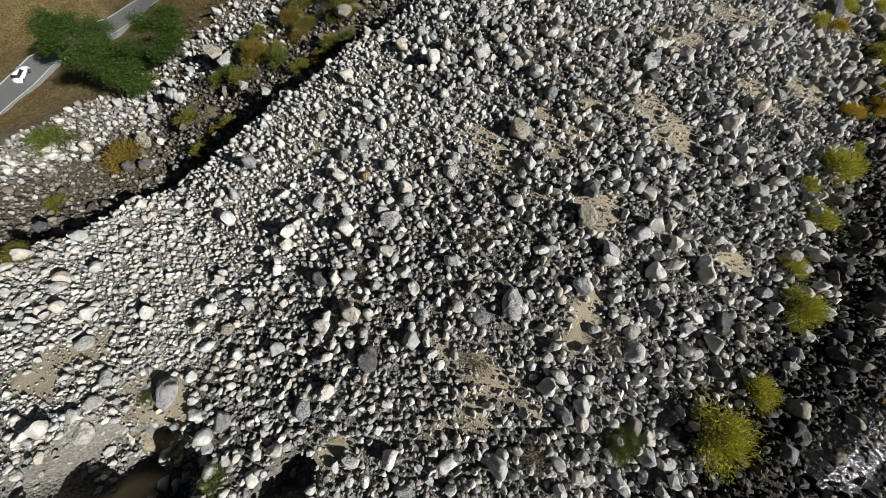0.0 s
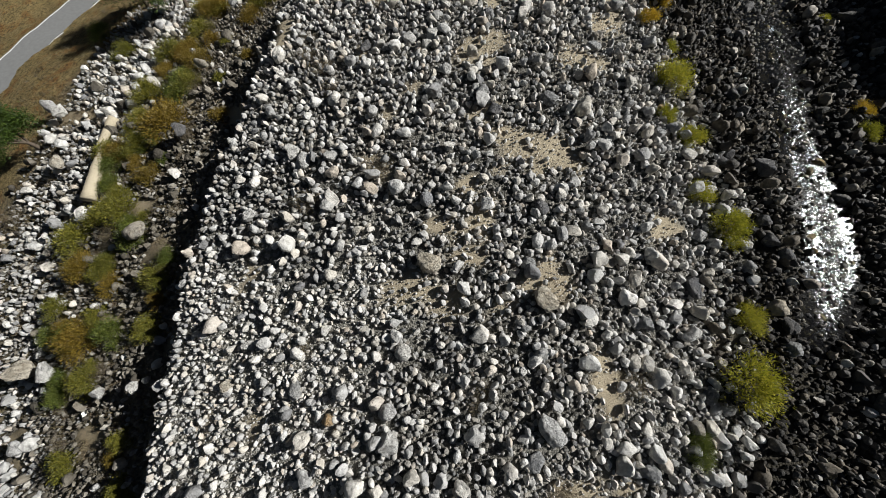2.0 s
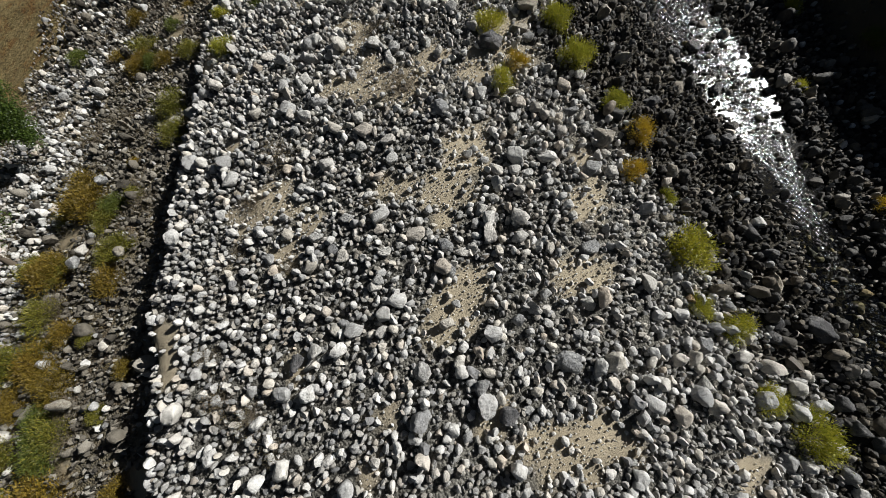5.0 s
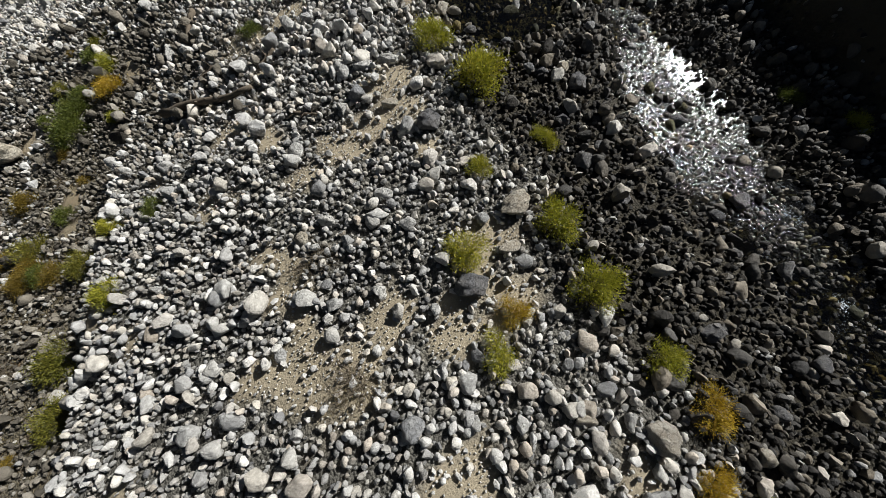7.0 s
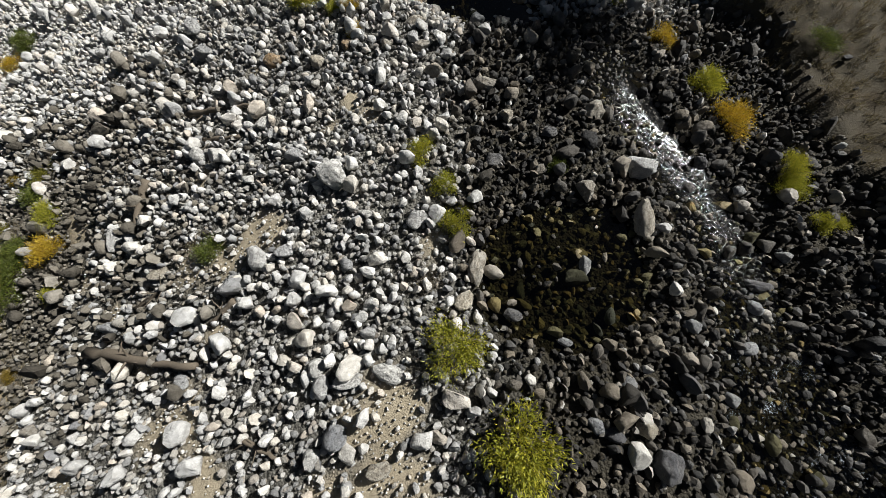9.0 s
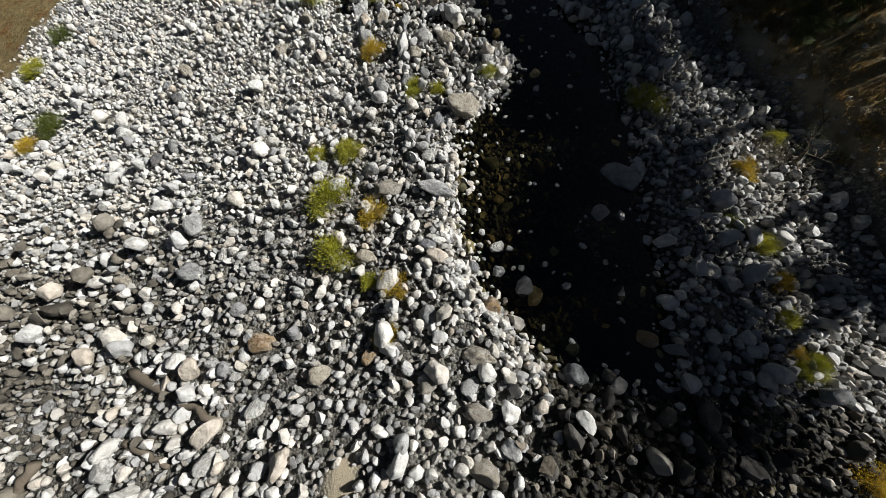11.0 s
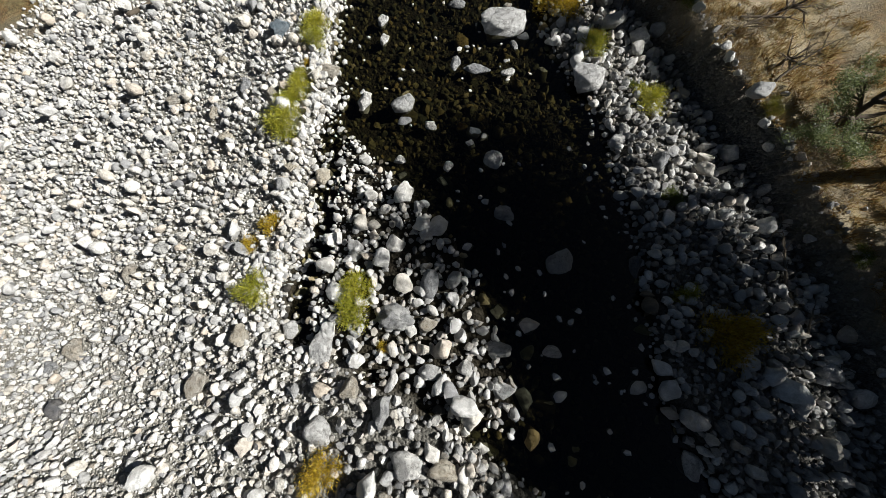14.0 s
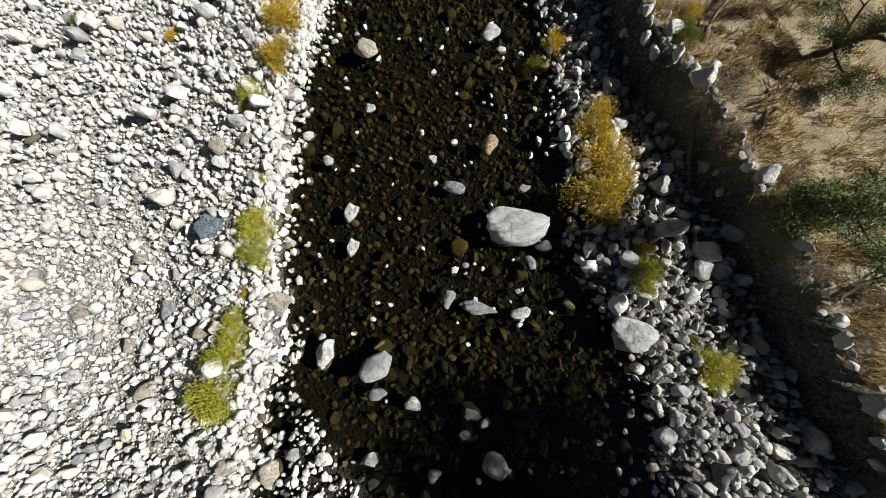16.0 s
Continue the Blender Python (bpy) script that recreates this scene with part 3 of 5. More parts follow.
def boulder(x, y, w, l, turn, tone, tall=0.7):
    """One big stone of width w and length l, turned by that many degrees, settled into the gravel."""
    size = max(w, l)
    seed = int(abs(x * 37 + y * 91)) % 13
    level = 2 if size > 1.2 else 1
    key = (seed, level, tone)
    if key not in boulder_meshes:
        vv, ff = BALL_HUGE if level == 2 else BALL_BIG
        shape = rock_shape(vv, 500 + seed * 3 + level, 3, 0.16, 0.013)
        me = mesh_from("boulder", shape, ff, 62)
        me.materials.append(BOULDER[tone])
        boulder_meshes[key] = me
    ob = new("boulder", boulder_meshes[key])
    h = tall * min(w, l)
    z = max(ground_z(x, y), float(valley(np.array([x]), np.array([y]))[0]) + WATER - 0.3 * h)
    ob.matrix_basis = pose(x, y, z + 0.32 * h, (seed - 6) * 3, (seed % 4 - 1.5) * 4, turn + (seed % 3 - 1) * 12) @ Matrix.Diagonal((w / 2, l / 2, h * 0.62, 1))
    mark(x, y, 0.42 * min(w, l))
    return tagged(ob, TONE_WORDS[tone], "boulder", "boulders of the river bed")


boulder(-15.7, -14.8, 0.67, 1.12, 52, "w")
boulder(-22.2, -14.3, 0.82, 0.88, 52, "d")
boulder(-6.7, -13.8, 0.82, 1.13, 52, "w")
boulder(-7.5, -12.7, 0.89, 0.79, 52, "w")
boulder(-10.8, -12.5, 0.87, 0.98, 52, "w")
boulder(-8.2, -11.9, 0.62, 0.83, 52, "w")
boulder(-5.8, -9.9, 1.20, 1.64, 52, "w")
boulder(-3.0, -8.7, 0.93, 1.06, 52, "g")
boulder(-24.4, -8.4, 1.00, 0.89, 52, "d")
boulder(-23.5, -7.3, 0.90, 0.90, 17, "d")
boulder(-27.0, -7.0, 1.14, 1.33, 52, "t")
boulder(-6.8, -6.5, 0.82, 0.72, 52, "t")
boulder(-1.1, -5.4, 0.83, 1.19, 52, "g")
boulder(-7.2, -5.0, 0.93, 0.85, 52, "w")
boulder(4.7, -3.6, 1.08, 0.65, 52, "g")
boulder(-30.1, -3.0, 0.88, 1.03, 17, "w")
boulder(-9.1, -1.9, 0.66, 0.88, 17, "w")
boulder(-0.8, -1.6, 1.00, 1.25, 52, "d")
boulder(-5.4, -1.2, 0.81, 0.95, 52, "d")
boulder(-9.0, 1.0, 0.70, 0.93, 17, "w")
boulder(-30.6, 1.8, 1.66, 1.46, 52, "t")
boulder(-23.2, 1.9, 0.71, 0.71, 0, "w")
boulder(-28.3, 2.1, 0.89, 1.34, 17, "w")
boulder(-20.4, 2.8, 0.68, 0.85, 17, "w")
boulder(-5.5, 3.2, 1.08, 1.08, 17, "w")
boulder(1.1, 3.5, 1.14, 0.76, 52, "g")
boulder(-8.3, 3.7, 0.74, 0.69, 17, "o")
boulder(6.6, 3.7, 0.88, 0.88, 52, "g")
boulder(-13.8, 4.2, 0.70, 0.70, 17, "t")
boulder(-5.7, 4.5, 0.87, 0.87, 17, "w")
boulder(-10.2, 4.6, 0.70, 1.00, 17, "g")
boulder(1.6, 4.9, 1.14, 1.57, 52, "w")
boulder(8.9, 5.8, 0.74, 0.84, 52, "t")
boulder(-13.1, 6.2, 0.62, 0.55, 0, "w")
boulder(-5.5, 7.1, 0.93, 0.79, 17, "w")
boulder(9.8, 7.3, 0.67, 1.01, 0, "g")
boulder(10.3, 9.0, 0.69, 0.64, 0, "t")
boulder(6.0, 10.2, 0.93, 1.05, 52, "g")
boulder(13.9, 10.2, 0.81, 0.81, 52, "g")
boulder(0.7, 10.5, 1.25, 1.25, 17, "t")
boulder(-23.3, 11.3, 1.56, 1.17, 52, "t")
boulder(-4.8, 11.3, 1.17, 1.25, 17, "t")
boulder(14.0, 11.4, 0.76, 0.98, 17, "d")
boulder(-0.2, 12.0, 0.77, 0.77, 0, "g")
boulder(13.3, 12.2, 0.89, 1.11, -9, "t")
boulder(8.8, 12.5, 1.00, 1.24, 17, "d")
boulder(-14.7, 12.6, 0.74, 0.86, 0, "w")
boulder(3.8, 12.8, 1.02, 0.76, 0, "t")
boulder(9.7, 13.0, 0.77, 1.10, 52, "t")
boulder(11.9, 14.2, 0.71, 0.71, 17, "g")
boulder(2.7, 14.5, 0.76, 0.67, 17, "g")
boulder(-5.5, 14.5, 0.81, 0.95, 0, "g")
boulder(0.3, 15.0, 0.95, 1.04, 0, "d")
boulder(13.9, 15.1, 0.72, 0.84, 0, "d")
boulder(9.2, 15.4, 0.74, 0.79, -9, "w")
boulder(-12.5, 15.8, 0.87, 1.01, 17, "w")
boulder(13.2, 15.8, 0.87, 0.87, 0, "d")
boulder(-33.6, 15.9, 0.86, 1.15, 0, "t")
boulder(-11.0, 16.2, 0.70, 0.82, -9, "w")
boulder(-13.2, 16.3, 1.03, 1.03, -9, "w")
boulder(13.1, 17.0, 0.74, 0.86, -9, "d")
boulder(-22.7, 18.3, 1.03, 1.03, 0, "d")
boulder(6.1, 19.4, 0.79, 0.74, -9, "w")
boulder(-2.8, 20.2, 0.95, 0.82, -9, "d")
boulder(13.4, 20.3, 1.00, 1.51, 17, "d")
boulder(11.0, 20.4, 0.67, 1.11, 52, "d")
boulder(-36.8, 20.5, 0.93, 1.24, 0, "w")
boulder(11.5, 21.0, 0.56, 0.72, -15, "d")
boulder(6.8, 21.0, 0.84, 0.84, 0, "g")
boulder(-38.5, 21.2, 0.96, 1.16, 17, "w")
boulder(-3.6, 21.4, 0.81, 0.72, 0, "g")
boulder(0.3, 21.6, 1.29, 1.00, 0, "g")
boulder(9.2, 22.3, 0.68, 0.68, -15, "g")
boulder(-5.8, 22.5, 0.77, 0.77, -9, "w")
boulder(12.3, 22.9, 0.78, 1.57, -15, "t")
boulder(7.1, 23.0, 0.59, 0.50, -15, "o")
boulder(-10.9, 23.8, 0.66, 0.79, -9, "d")
boulder(1.8, 23.8, 0.65, 0.65, -15, "w")
boulder(-23.6, 24.0, 1.11, 0.63, 0, "t")
boulder(12.8, 24.3, 0.84, 0.84, 0, "d")
boulder(12.3, 25.6, 0.68, 1.16, -15, "d")
boulder(2.7, 26.2, 1.03, 0.85, -15, "g")
boulder(-3.9, 26.3, 0.56, 0.53, -15, "g")
boulder(7.7, 27.1, 0.71, 0.50, -15, "t")
boulder(-2.7, 27.2, 0.66, 0.61, -15, "w")
boulder(2.9, 27.2, 0.55, 0.55, -15, "t")
boulder(-3.8, 27.5, 0.80, 0.72, -15, "g")
boulder(-6.6, 27.7, 0.63, 0.57, -15, "w")
boulder(-7.8, 27.8, 0.56, 0.53, -15, "t")
boulder(-12.0, 28.6, 0.60, 0.51, -15, "w")
boulder(-9.6, 29.1, 0.72, 0.54, -15, "w")
boulder(-1.1, 29.4, 0.64, 0.47, -15, "w")
boulder(9.0, 29.6, 0.76, 0.87, -15, "t")
boulder(4.2, 30.2, 1.19, 0.89, 0, "g")
boulder(10.7, 30.4, 0.80, 0.68, -15, "d")
boulder(0.8, 30.4, 0.66, 0.55, -15, "w")
boulder(13.6, 31.2, 0.81, 0.81, -15, "d")
boulder(-21.6, 31.5, 0.80, 0.60, -15, "t")
boulder(5.4, 31.7, 1.26, 1.26, -15, "t")
boulder(-25.0, 31.7, 0.59, 0.79, -15, "w")
boulder(-10.2, 31.9, 0.61, 0.61, -15, "w")
boulder(4.6, 32.5, 0.59, 0.70, -15, "w")
boulder(-13.8, 32.6, 0.49, 0.40, -15, "t")
boulder(19.2, 32.8, 0.68, 0.80, -15, "d")
boulder(3.2, 33.1, 0.96, 0.53, -15, "t")
boulder(9.6, 34.0, 1.47, 0.86, -15, "d")
boulder(15.2, 34.9, 1.03, 0.90, -15, "d")
boulder(-2.6, 34.9, 0.93, 0.98, -15, "g")
boulder(-26.9, 36.3, 0.72, 0.50, -15, "w")
boulder(13.3, 36.4, 0.66, 0.59, -16, "d")
boulder(-9.1, 37.1, 1.21, 0.73, -15, "w")
boulder(-24.5, 37.3, 0.71, 0.76, -15, "w")
boulder(13.9, 38.3, 0.84, 0.76, -16, "d")
boulder(10.2, 38.4, 0.61, 0.61, -16, "d")
boulder(15.6, 38.6, 1.41, 0.84, -15, "d")
boulder(-7.0, 38.8, 0.52, 0.78, -15, "w")
boulder(1.0, 38.9, 1.46, 1.20, -15, "d")
boulder(-2.5, 39.8, 0.80, 0.75, -15, "w")
boulder(3.0, 39.8, 1.07, 0.67, -15, "t")
boulder(8.9, 40.3, 0.75, 0.58, -16, "d")
boulder(2.5, 41.4, 0.68, 0.68, -16, "g")
boulder(4.0, 41.5, 1.54, 1.11, -16, "t")
boulder(5.9, 41.5, 0.70, 0.62, -16, "t")
boulder(12.5, 42.4, 0.67, 0.57, -16, "d")
boulder(8.1, 42.7, 0.85, 0.95, -16, "d")
boulder(9.3, 43.3, 0.68, 0.49, -16, "d")
boulder(-5.3, 43.3, 0.77, 0.68, -16, "t")
boulder(-12.8, 43.7, 0.64, 0.48, -16, "w")
boulder(-3.9, 43.7, 0.90, 0.63, -16, "w")
boulder(0.2, 43.9, 0.67, 0.48, -16, "w")
boulder(15.1, 43.9, 1.04, 0.83, -16, "d")
boulder(-1.3, 44.1, 1.15, 0.54, -16, "w")
boulder(8.2, 45.2, 0.84, 0.63, -16, "d")
boulder(-27.8, 46.8, 1.49, 0.74, -15, "w")
boulder(1.9, 47.1, 1.23, 1.34, -16, "d")
boulder(10.1, 47.2, 1.00, 1.33, -16, "d")
boulder(-4.8, 48.1, 0.95, 0.85, -16, "w")
boulder(13.8, 48.1, 0.64, 0.56, -11, "g")
boulder(9.8, 48.3, 0.68, 0.68, -11, "t")
boulder(8.6, 48.4, 0.81, 0.58, -16, "d")
boulder(-9.9, 48.7, 0.81, 0.61, -16, "w")
boulder(8.1, 48.8, 0.62, 0.62, -11, "g")
boulder(0.4, 49.0, 0.93, 0.65, -16, "t")
boulder(-29.3, 49.4, 1.08, 0.93, -15, "w")
boulder(15.7, 49.6, 0.98, 0.61, -16, "g")
boulder(-1.9, 49.7, 0.81, 0.88, -16, "w")
boulder(9.7, 49.8, 0.73, 0.49, -11, "g")
boulder(-1.0, 50.3, 0.95, 0.99, -16, "g")
boulder(11.3, 50.8, 0.67, 0.72, -16, "t")
boulder(16.8, 51.0, 0.83, 0.83, -11, "g")
boulder(13.1, 51.1, 0.70, 0.61, -11, "g")
boulder(8.0, 51.6, 0.67, 0.34, -11, "g")
boulder(17.4, 51.9, 1.28, 0.64, -16, "d")
boulder(1.3, 51.9, 1.54, 0.76, -11, "w")
boulder(-1.4, 52.0, 0.80, 0.88, -11, "w")
boulder(-0.3, 52.0, 1.15, 0.71, -11, "w")
boulder(-15.8, 52.4, 0.60, 0.68, -11, "t")
boulder(-1.4, 52.7, 0.74, 0.86, -16, "w")
boulder(19.3, 52.8, 0.75, 0.66, -11, "g")
boulder(6.3, 53.0, 0.84, 0.52, -11, "d")
boulder(-7.5, 53.2, 0.80, 0.62, -11, "w")
boulder(0.8, 53.5, 0.78, 0.59, -11, "w")
boulder(4.5, 53.9, 0.84, 0.94, -11, "t")
boulder(9.8, 54.3, 0.54, 0.86, -11, "g")
boulder(0.9, 54.6, 0.72, 0.57, -11, "w")
boulder(5.4, 55.1, 0.87, 1.86, -11, "t")
boulder(12.9, 55.6, 0.93, 1.96, -11, "t")
boulder(-11.8, 56.2, 0.99, 0.69, -11, "g")
boulder(18.9, 56.3, 0.85, 0.63, -11, "g")
boulder(10.9, 57.5, 0.98, 1.20, -11, "t")
boulder(-3.7, 57.6, 0.90, 1.18, -11, "w")
boulder(-2.5, 57.6, 0.87, 0.76, -11, "w")
boulder(3.3, 57.6, 1.15, 0.80, -11, "w")
boulder(13.8, 58.0, 1.64, 1.21, -11, "w")
boulder(-9.0, 58.1, 0.88, 0.79, -11, "t")
boulder(17.6, 58.1, 0.78, 0.78, -11, "d")
boulder(1.3, 58.4, 0.92, 0.50, -11, "w")
boulder(7.2, 59.7, 0.96, 0.72, -11, "d")
boulder(0.1, 60.6, 1.42, 1.42, -11, "w")
boulder(10.1, 60.6, 0.83, 0.59, -11, "d")
boulder(-12.3, 60.8, 0.68, 1.35, -11, "w")
boulder(-28.8, 61.2, 2.36, 2.00, -15, "t")
boulder(12.7, 61.4, 0.94, 1.30, -11, "t")
boulder(8.5, 61.9, 0.93, 0.86, -11, "t")
boulder(-1.7, 62.3, 1.20, 0.72, -11, "w")
boulder(-6.9, 63.9, 0.83, 0.94, -11, "w")
boulder(8.0, 63.9, 1.50, 0.88, -11, "t")
boulder(6.8, 64.0, 0.63, 0.88, -11, "w")
boulder(-3.2, 64.6, 0.74, 0.98, -11, "w")
boulder(-11.3, 65.1, 0.50, 0.71, 5, "g")
boulder(5.6, 65.4, 1.15, 0.72, -11, "t")
boulder(-5.1, 65.8, 0.54, 0.48, 5, "w")
boulder(-2.1, 66.3, 0.63, 0.84, 5, "w")
boulder(-9.3, 66.6, 0.52, 0.52, 5, "t")
boulder(5.4, 67.0, 1.15, 0.64, -11, "t")
boulder(-3.2, 67.2, 0.47, 0.47, 5, "w")
boulder(-7.6, 67.4, 0.47, 0.78, 5, "w")
boulder(-4.1, 67.5, 0.52, 0.52, 5, "w")
boulder(3.6, 67.6, 0.76, 0.68, 5, "t")
boulder(-0.1, 67.6, 0.85, 0.77, 5, "t")
boulder(5.0, 67.7, 0.67, 0.67, 5, "w")
boulder(1.5, 68.3, 0.62, 0.62, 5, "o")
boulder(-2.5, 68.4, 1.20, 0.77, 5, "o")
boulder(9.9, 68.4, 0.54, 0.50, 5, "t")
boulder(8.6, 68.4, 0.93, 0.85, 5, "g")
boulder(5.3, 68.7, 1.21, 0.72, 5, "t")
boulder(13.8, 69.5, 0.59, 0.74, 5, "g")
boulder(11.4, 69.8, 0.93, 0.59, 5, "o")
boulder(3.4, 69.9, 0.71, 0.71, 5, "g")
boulder(-10.4, 70.2, 0.73, 0.64, 5, "t")
boulder(5.6, 70.4, 0.90, 0.81, 5, "o")
boulder(-8.7, 70.6, 0.59, 0.59, 5, "w")
boulder(-6.8, 70.8, 1.16, 0.98, -11, "g")
boulder(-3.9, 71.2, 0.76, 0.57, 5, "w")
boulder(6.9, 71.3, 0.78, 0.88, 5, "g")
boulder(-5.5, 71.6, 0.57, 0.57, 5, "w")
boulder(5.9, 71.8, 0.58, 0.54, 5, "w")
boulder(0.7, 71.9, 0.99, 0.69, 5, "t")
boulder(4.9, 71.9, 0.58, 0.58, 5, "g")
boulder(3.0, 72.5, 0.91, 0.50, 5, "g")
boulder(5.8, 72.8, 0.66, 0.58, 5, "w")
boulder(-7.5, 72.9, 1.00, 1.10, 5, "w")
boulder(10.2, 74.9, 1.32, 0.99, 5, "g")
boulder(1.1, 75.0, 1.24, 0.90, 5, "t")
boulder(3.1, 75.1, 1.68, 0.78, 5, "w")
boulder(-2.2, 75.9, 0.79, 0.68, 5, "w")
boulder(-12.0, 76.6, 0.68, 0.91, 5, "d")
boulder(2.7, 76.7, 1.04, 0.58, 5, "w")
boulder(11.5, 76.9, 2.37, 1.58, 5, "g")
boulder(-11.2, 77.5, 0.62, 0.93, 13, "g")
boulder(-8.6, 77.8, 0.61, 0.61, 13, "w")
boulder(15.6, 77.9, 0.63, 0.53, 5, "w")
boulder(-5.9, 78.1, 0.67, 0.71, 5, "w")
boulder(14.8, 78.2, 0.53, 0.85, 5, "w")
boulder(2.8, 78.9, 0.69, 0.98, 5, "g")
boulder(-4.6, 79.4, 0.79, 0.61, 5, "w")
boulder(4.1, 79.7, 1.85, 1.11, 5, "t")
boulder(-2.5, 80.2, 0.74, 0.59, 8, "w")
boulder(-0.1, 80.7, 0.85, 0.96, 8, "g")
boulder(-13.0, 81.0, 0.91, 0.73, 13, "d")
boulder(1.0, 81.1, 0.76, 0.65, 8, "g")
boulder(-14.4, 82.2, 0.76, 0.57, 13, "g")
boulder(5.1, 82.9, 0.86, 0.69, 13, "w")
boulder(1.2, 83.0, 0.80, 0.80, 13, "t")
boulder(6.0, 83.2, 0.81, 0.54, 13, "w")
boulder(-13.4, 83.3, 0.89, 0.89, 13, "t")
boulder(-6.8, 84.1, 0.88, 1.18, 13, "t")
boulder(-1.5, 84.3, 0.96, 1.15, 13, "w")
boulder(1.6, 84.3, 1.12, 0.94, 13, "w")
boulder(2.8, 84.4, 1.16, 0.77, 13, "t")
boulder(0.3, 85.5, 0.91, 1.21, 13, "g")
boulder(-1.0, 85.8, 0.71, 0.91, 13, "t")
boulder(14.3, 85.9, 0.79, 1.27, 13, "d")
boulder(13.3, 85.9, 0.64, 0.96, 13, "d")
boulder(-5.7, 86.2, 0.77, 0.92, 13, "t")
boulder(10.9, 86.2, 0.82, 1.10, 13, "w")
boulder(-2.5, 86.8, 0.87, 1.52, 13, "w")
boulder(-4.0, 86.9, 0.74, 0.83, 16, "w")
boulder(-12.4, 86.9, 0.64, 0.91, 16, "t")
boulder(1.5, 87.0, 0.89, 0.62, 13, "w")
boulder(4.1, 87.1, 0.91, 0.65, 13, "g")
boulder(2.6, 87.4, 0.62, 0.62, 13, "w")
boulder(11.7, 87.8, 0.63, 0.72, 13, "g")
boulder(-11.2, 88.3, 0.88, 0.66, 13, "w")
boulder(3.7, 88.3, 1.12, 0.63, 13, "g")
boulder(1.0, 88.5, 0.80, 0.63, 16, "t")
boulder(-0.2, 88.5, 1.52, 1.07, 16, "g")
boulder(5.6, 88.7, 0.84, 0.55, 13, "w")
boulder(-5.5, 89.3, 0.83, 0.64, 16, "w")
boulder(0.6, 89.9, 0.84, 1.12, 16, "g")
boulder(-2.4, 90.2, 0.67, 0.48, 16, "w")
boulder(5.2, 91.9, 1.18, 1.18, 16, "g")
boulder(13.1, 92.3, 0.76, 0.61, 16, "g")
boulder(8.2, 92.6, 0.65, 0.93, 16, "d")
boulder(-0.5, 92.9, 0.61, 0.57, 16, "g")
boulder(-6.4, 93.1, 0.92, 0.62, 16, "t")
boulder(-5.1, 93.2, 0.83, 0.91, 16, "t")
boulder(-13.9, 93.3, 0.71, 0.63, 16, "w")
boulder(2.8, 93.4, 0.96, 0.85, 16, "g")
boulder(-4.6, 93.9, 0.57, 0.41, 16, "w")
boulder(-10.5, 94.0, 0.71, 0.71, 16, "t")
boulder(11.0, 94.2, 0.47, 0.68, 16, "g")
boulder(-2.1, 94.6, 0.61, 0.43, 16, "w")
boulder(11.3, 94.8, 0.53, 0.47, 13, "w")
boulder(-0.0, 94.8, 0.53, 0.46, 16, "w")
boulder(-12.0, 95.1, 0.63, 0.63, 16, "t")
boulder(-14.8, 95.5, 0.93, 0.76, 16, "t")
boulder(7.3, 95.5, 0.70, 0.50, 16, "w")
boulder(1.7, 95.6, 0.95, 0.79, 16, "w")
boulder(-2.5, 96.5, 0.80, 0.45, 16, "g")
boulder(-1.2, 96.6, 0.61, 0.56, 16, "w")
boulder(-9.1, 96.6, 0.67, 0.58, 16, "t")
boulder(-10.9, 96.8, 0.65, 0.86, 16, "g")
boulder(-4.6, 97.2, 1.03, 1.22, 16, "w")
boulder(-2.8, 97.3, 1.11, 1.11, 16, "g")
boulder(8.6, 97.3, 0.85, 0.85, 16, "g")
boulder(-11.0, 98.1, 0.70, 0.53, 16, "w")
boulder(-12.9, 98.2, 0.70, 0.49, 16, "t")
boulder(-6.7, 98.3, 1.32, 0.88, 16, "t")
boulder(7.0, 98.5, 0.46, 0.69, 16, "w")
boulder(-1.1, 100.1, 0.60, 0.70, 16, "g")
boulder(-0.0, 100.1, 1.48, 0.55, 16, "g")
boulder(-10.2, 100.2, 1.08, 1.08, 16, "b")
boulder(1.4, 100.3, 0.77, 0.48, 16, "w")
boulder(5.1, 100.7, 1.47, 1.47, 16, "w")
boulder(-4.9, 100.9, 0.51, 0.78, 16, "w")
boulder(-14.9, 101.1, 0.56, 0.52, 16, "w")
boulder(1.4, 102.1, 0.40, 0.56, 16, "g")
boulder(-5.4, 102.1, 0.63, 0.84, 16, "w")
boulder(-11.4, 103.2, 0.85, 0.76, 16, "t")
boulder(0.7, 103.2, 2.37, 1.75, 16, "w")
boulder(6.8, 103.5, 0.69, 0.43, 16, "g")
boulder(-10.3, 103.7, 0.76, 0.53, 16, "t")
boulder(-7.0, 103.8, 0.47, 0.43, 16, "w")
boulder(-2.1, 104.0, 1.07, 0.47, 16, "g")
boulder(-10.9, 104.4, 0.86, 0.73, 16, "w")
boulder(-8.2, 104.6, 0.58, 0.45, 16, "w")
boulder(0.5, 104.7, 0.53, 0.38, 16, "t")
boulder(-3.1, 104.9, 0.54, 0.43, 16, "w")
boulder(-1.2, 106.0, 0.76, 0.76, 16, "o")
boulder(-6.2, 106.3, 0.54, 0.44, 16, "w")
boulder(-7.4, 109.0, 1.20, 0.88, 16, "t")
boulder(-2.5, 111.1, 1.00, 0.67, 16, "w")


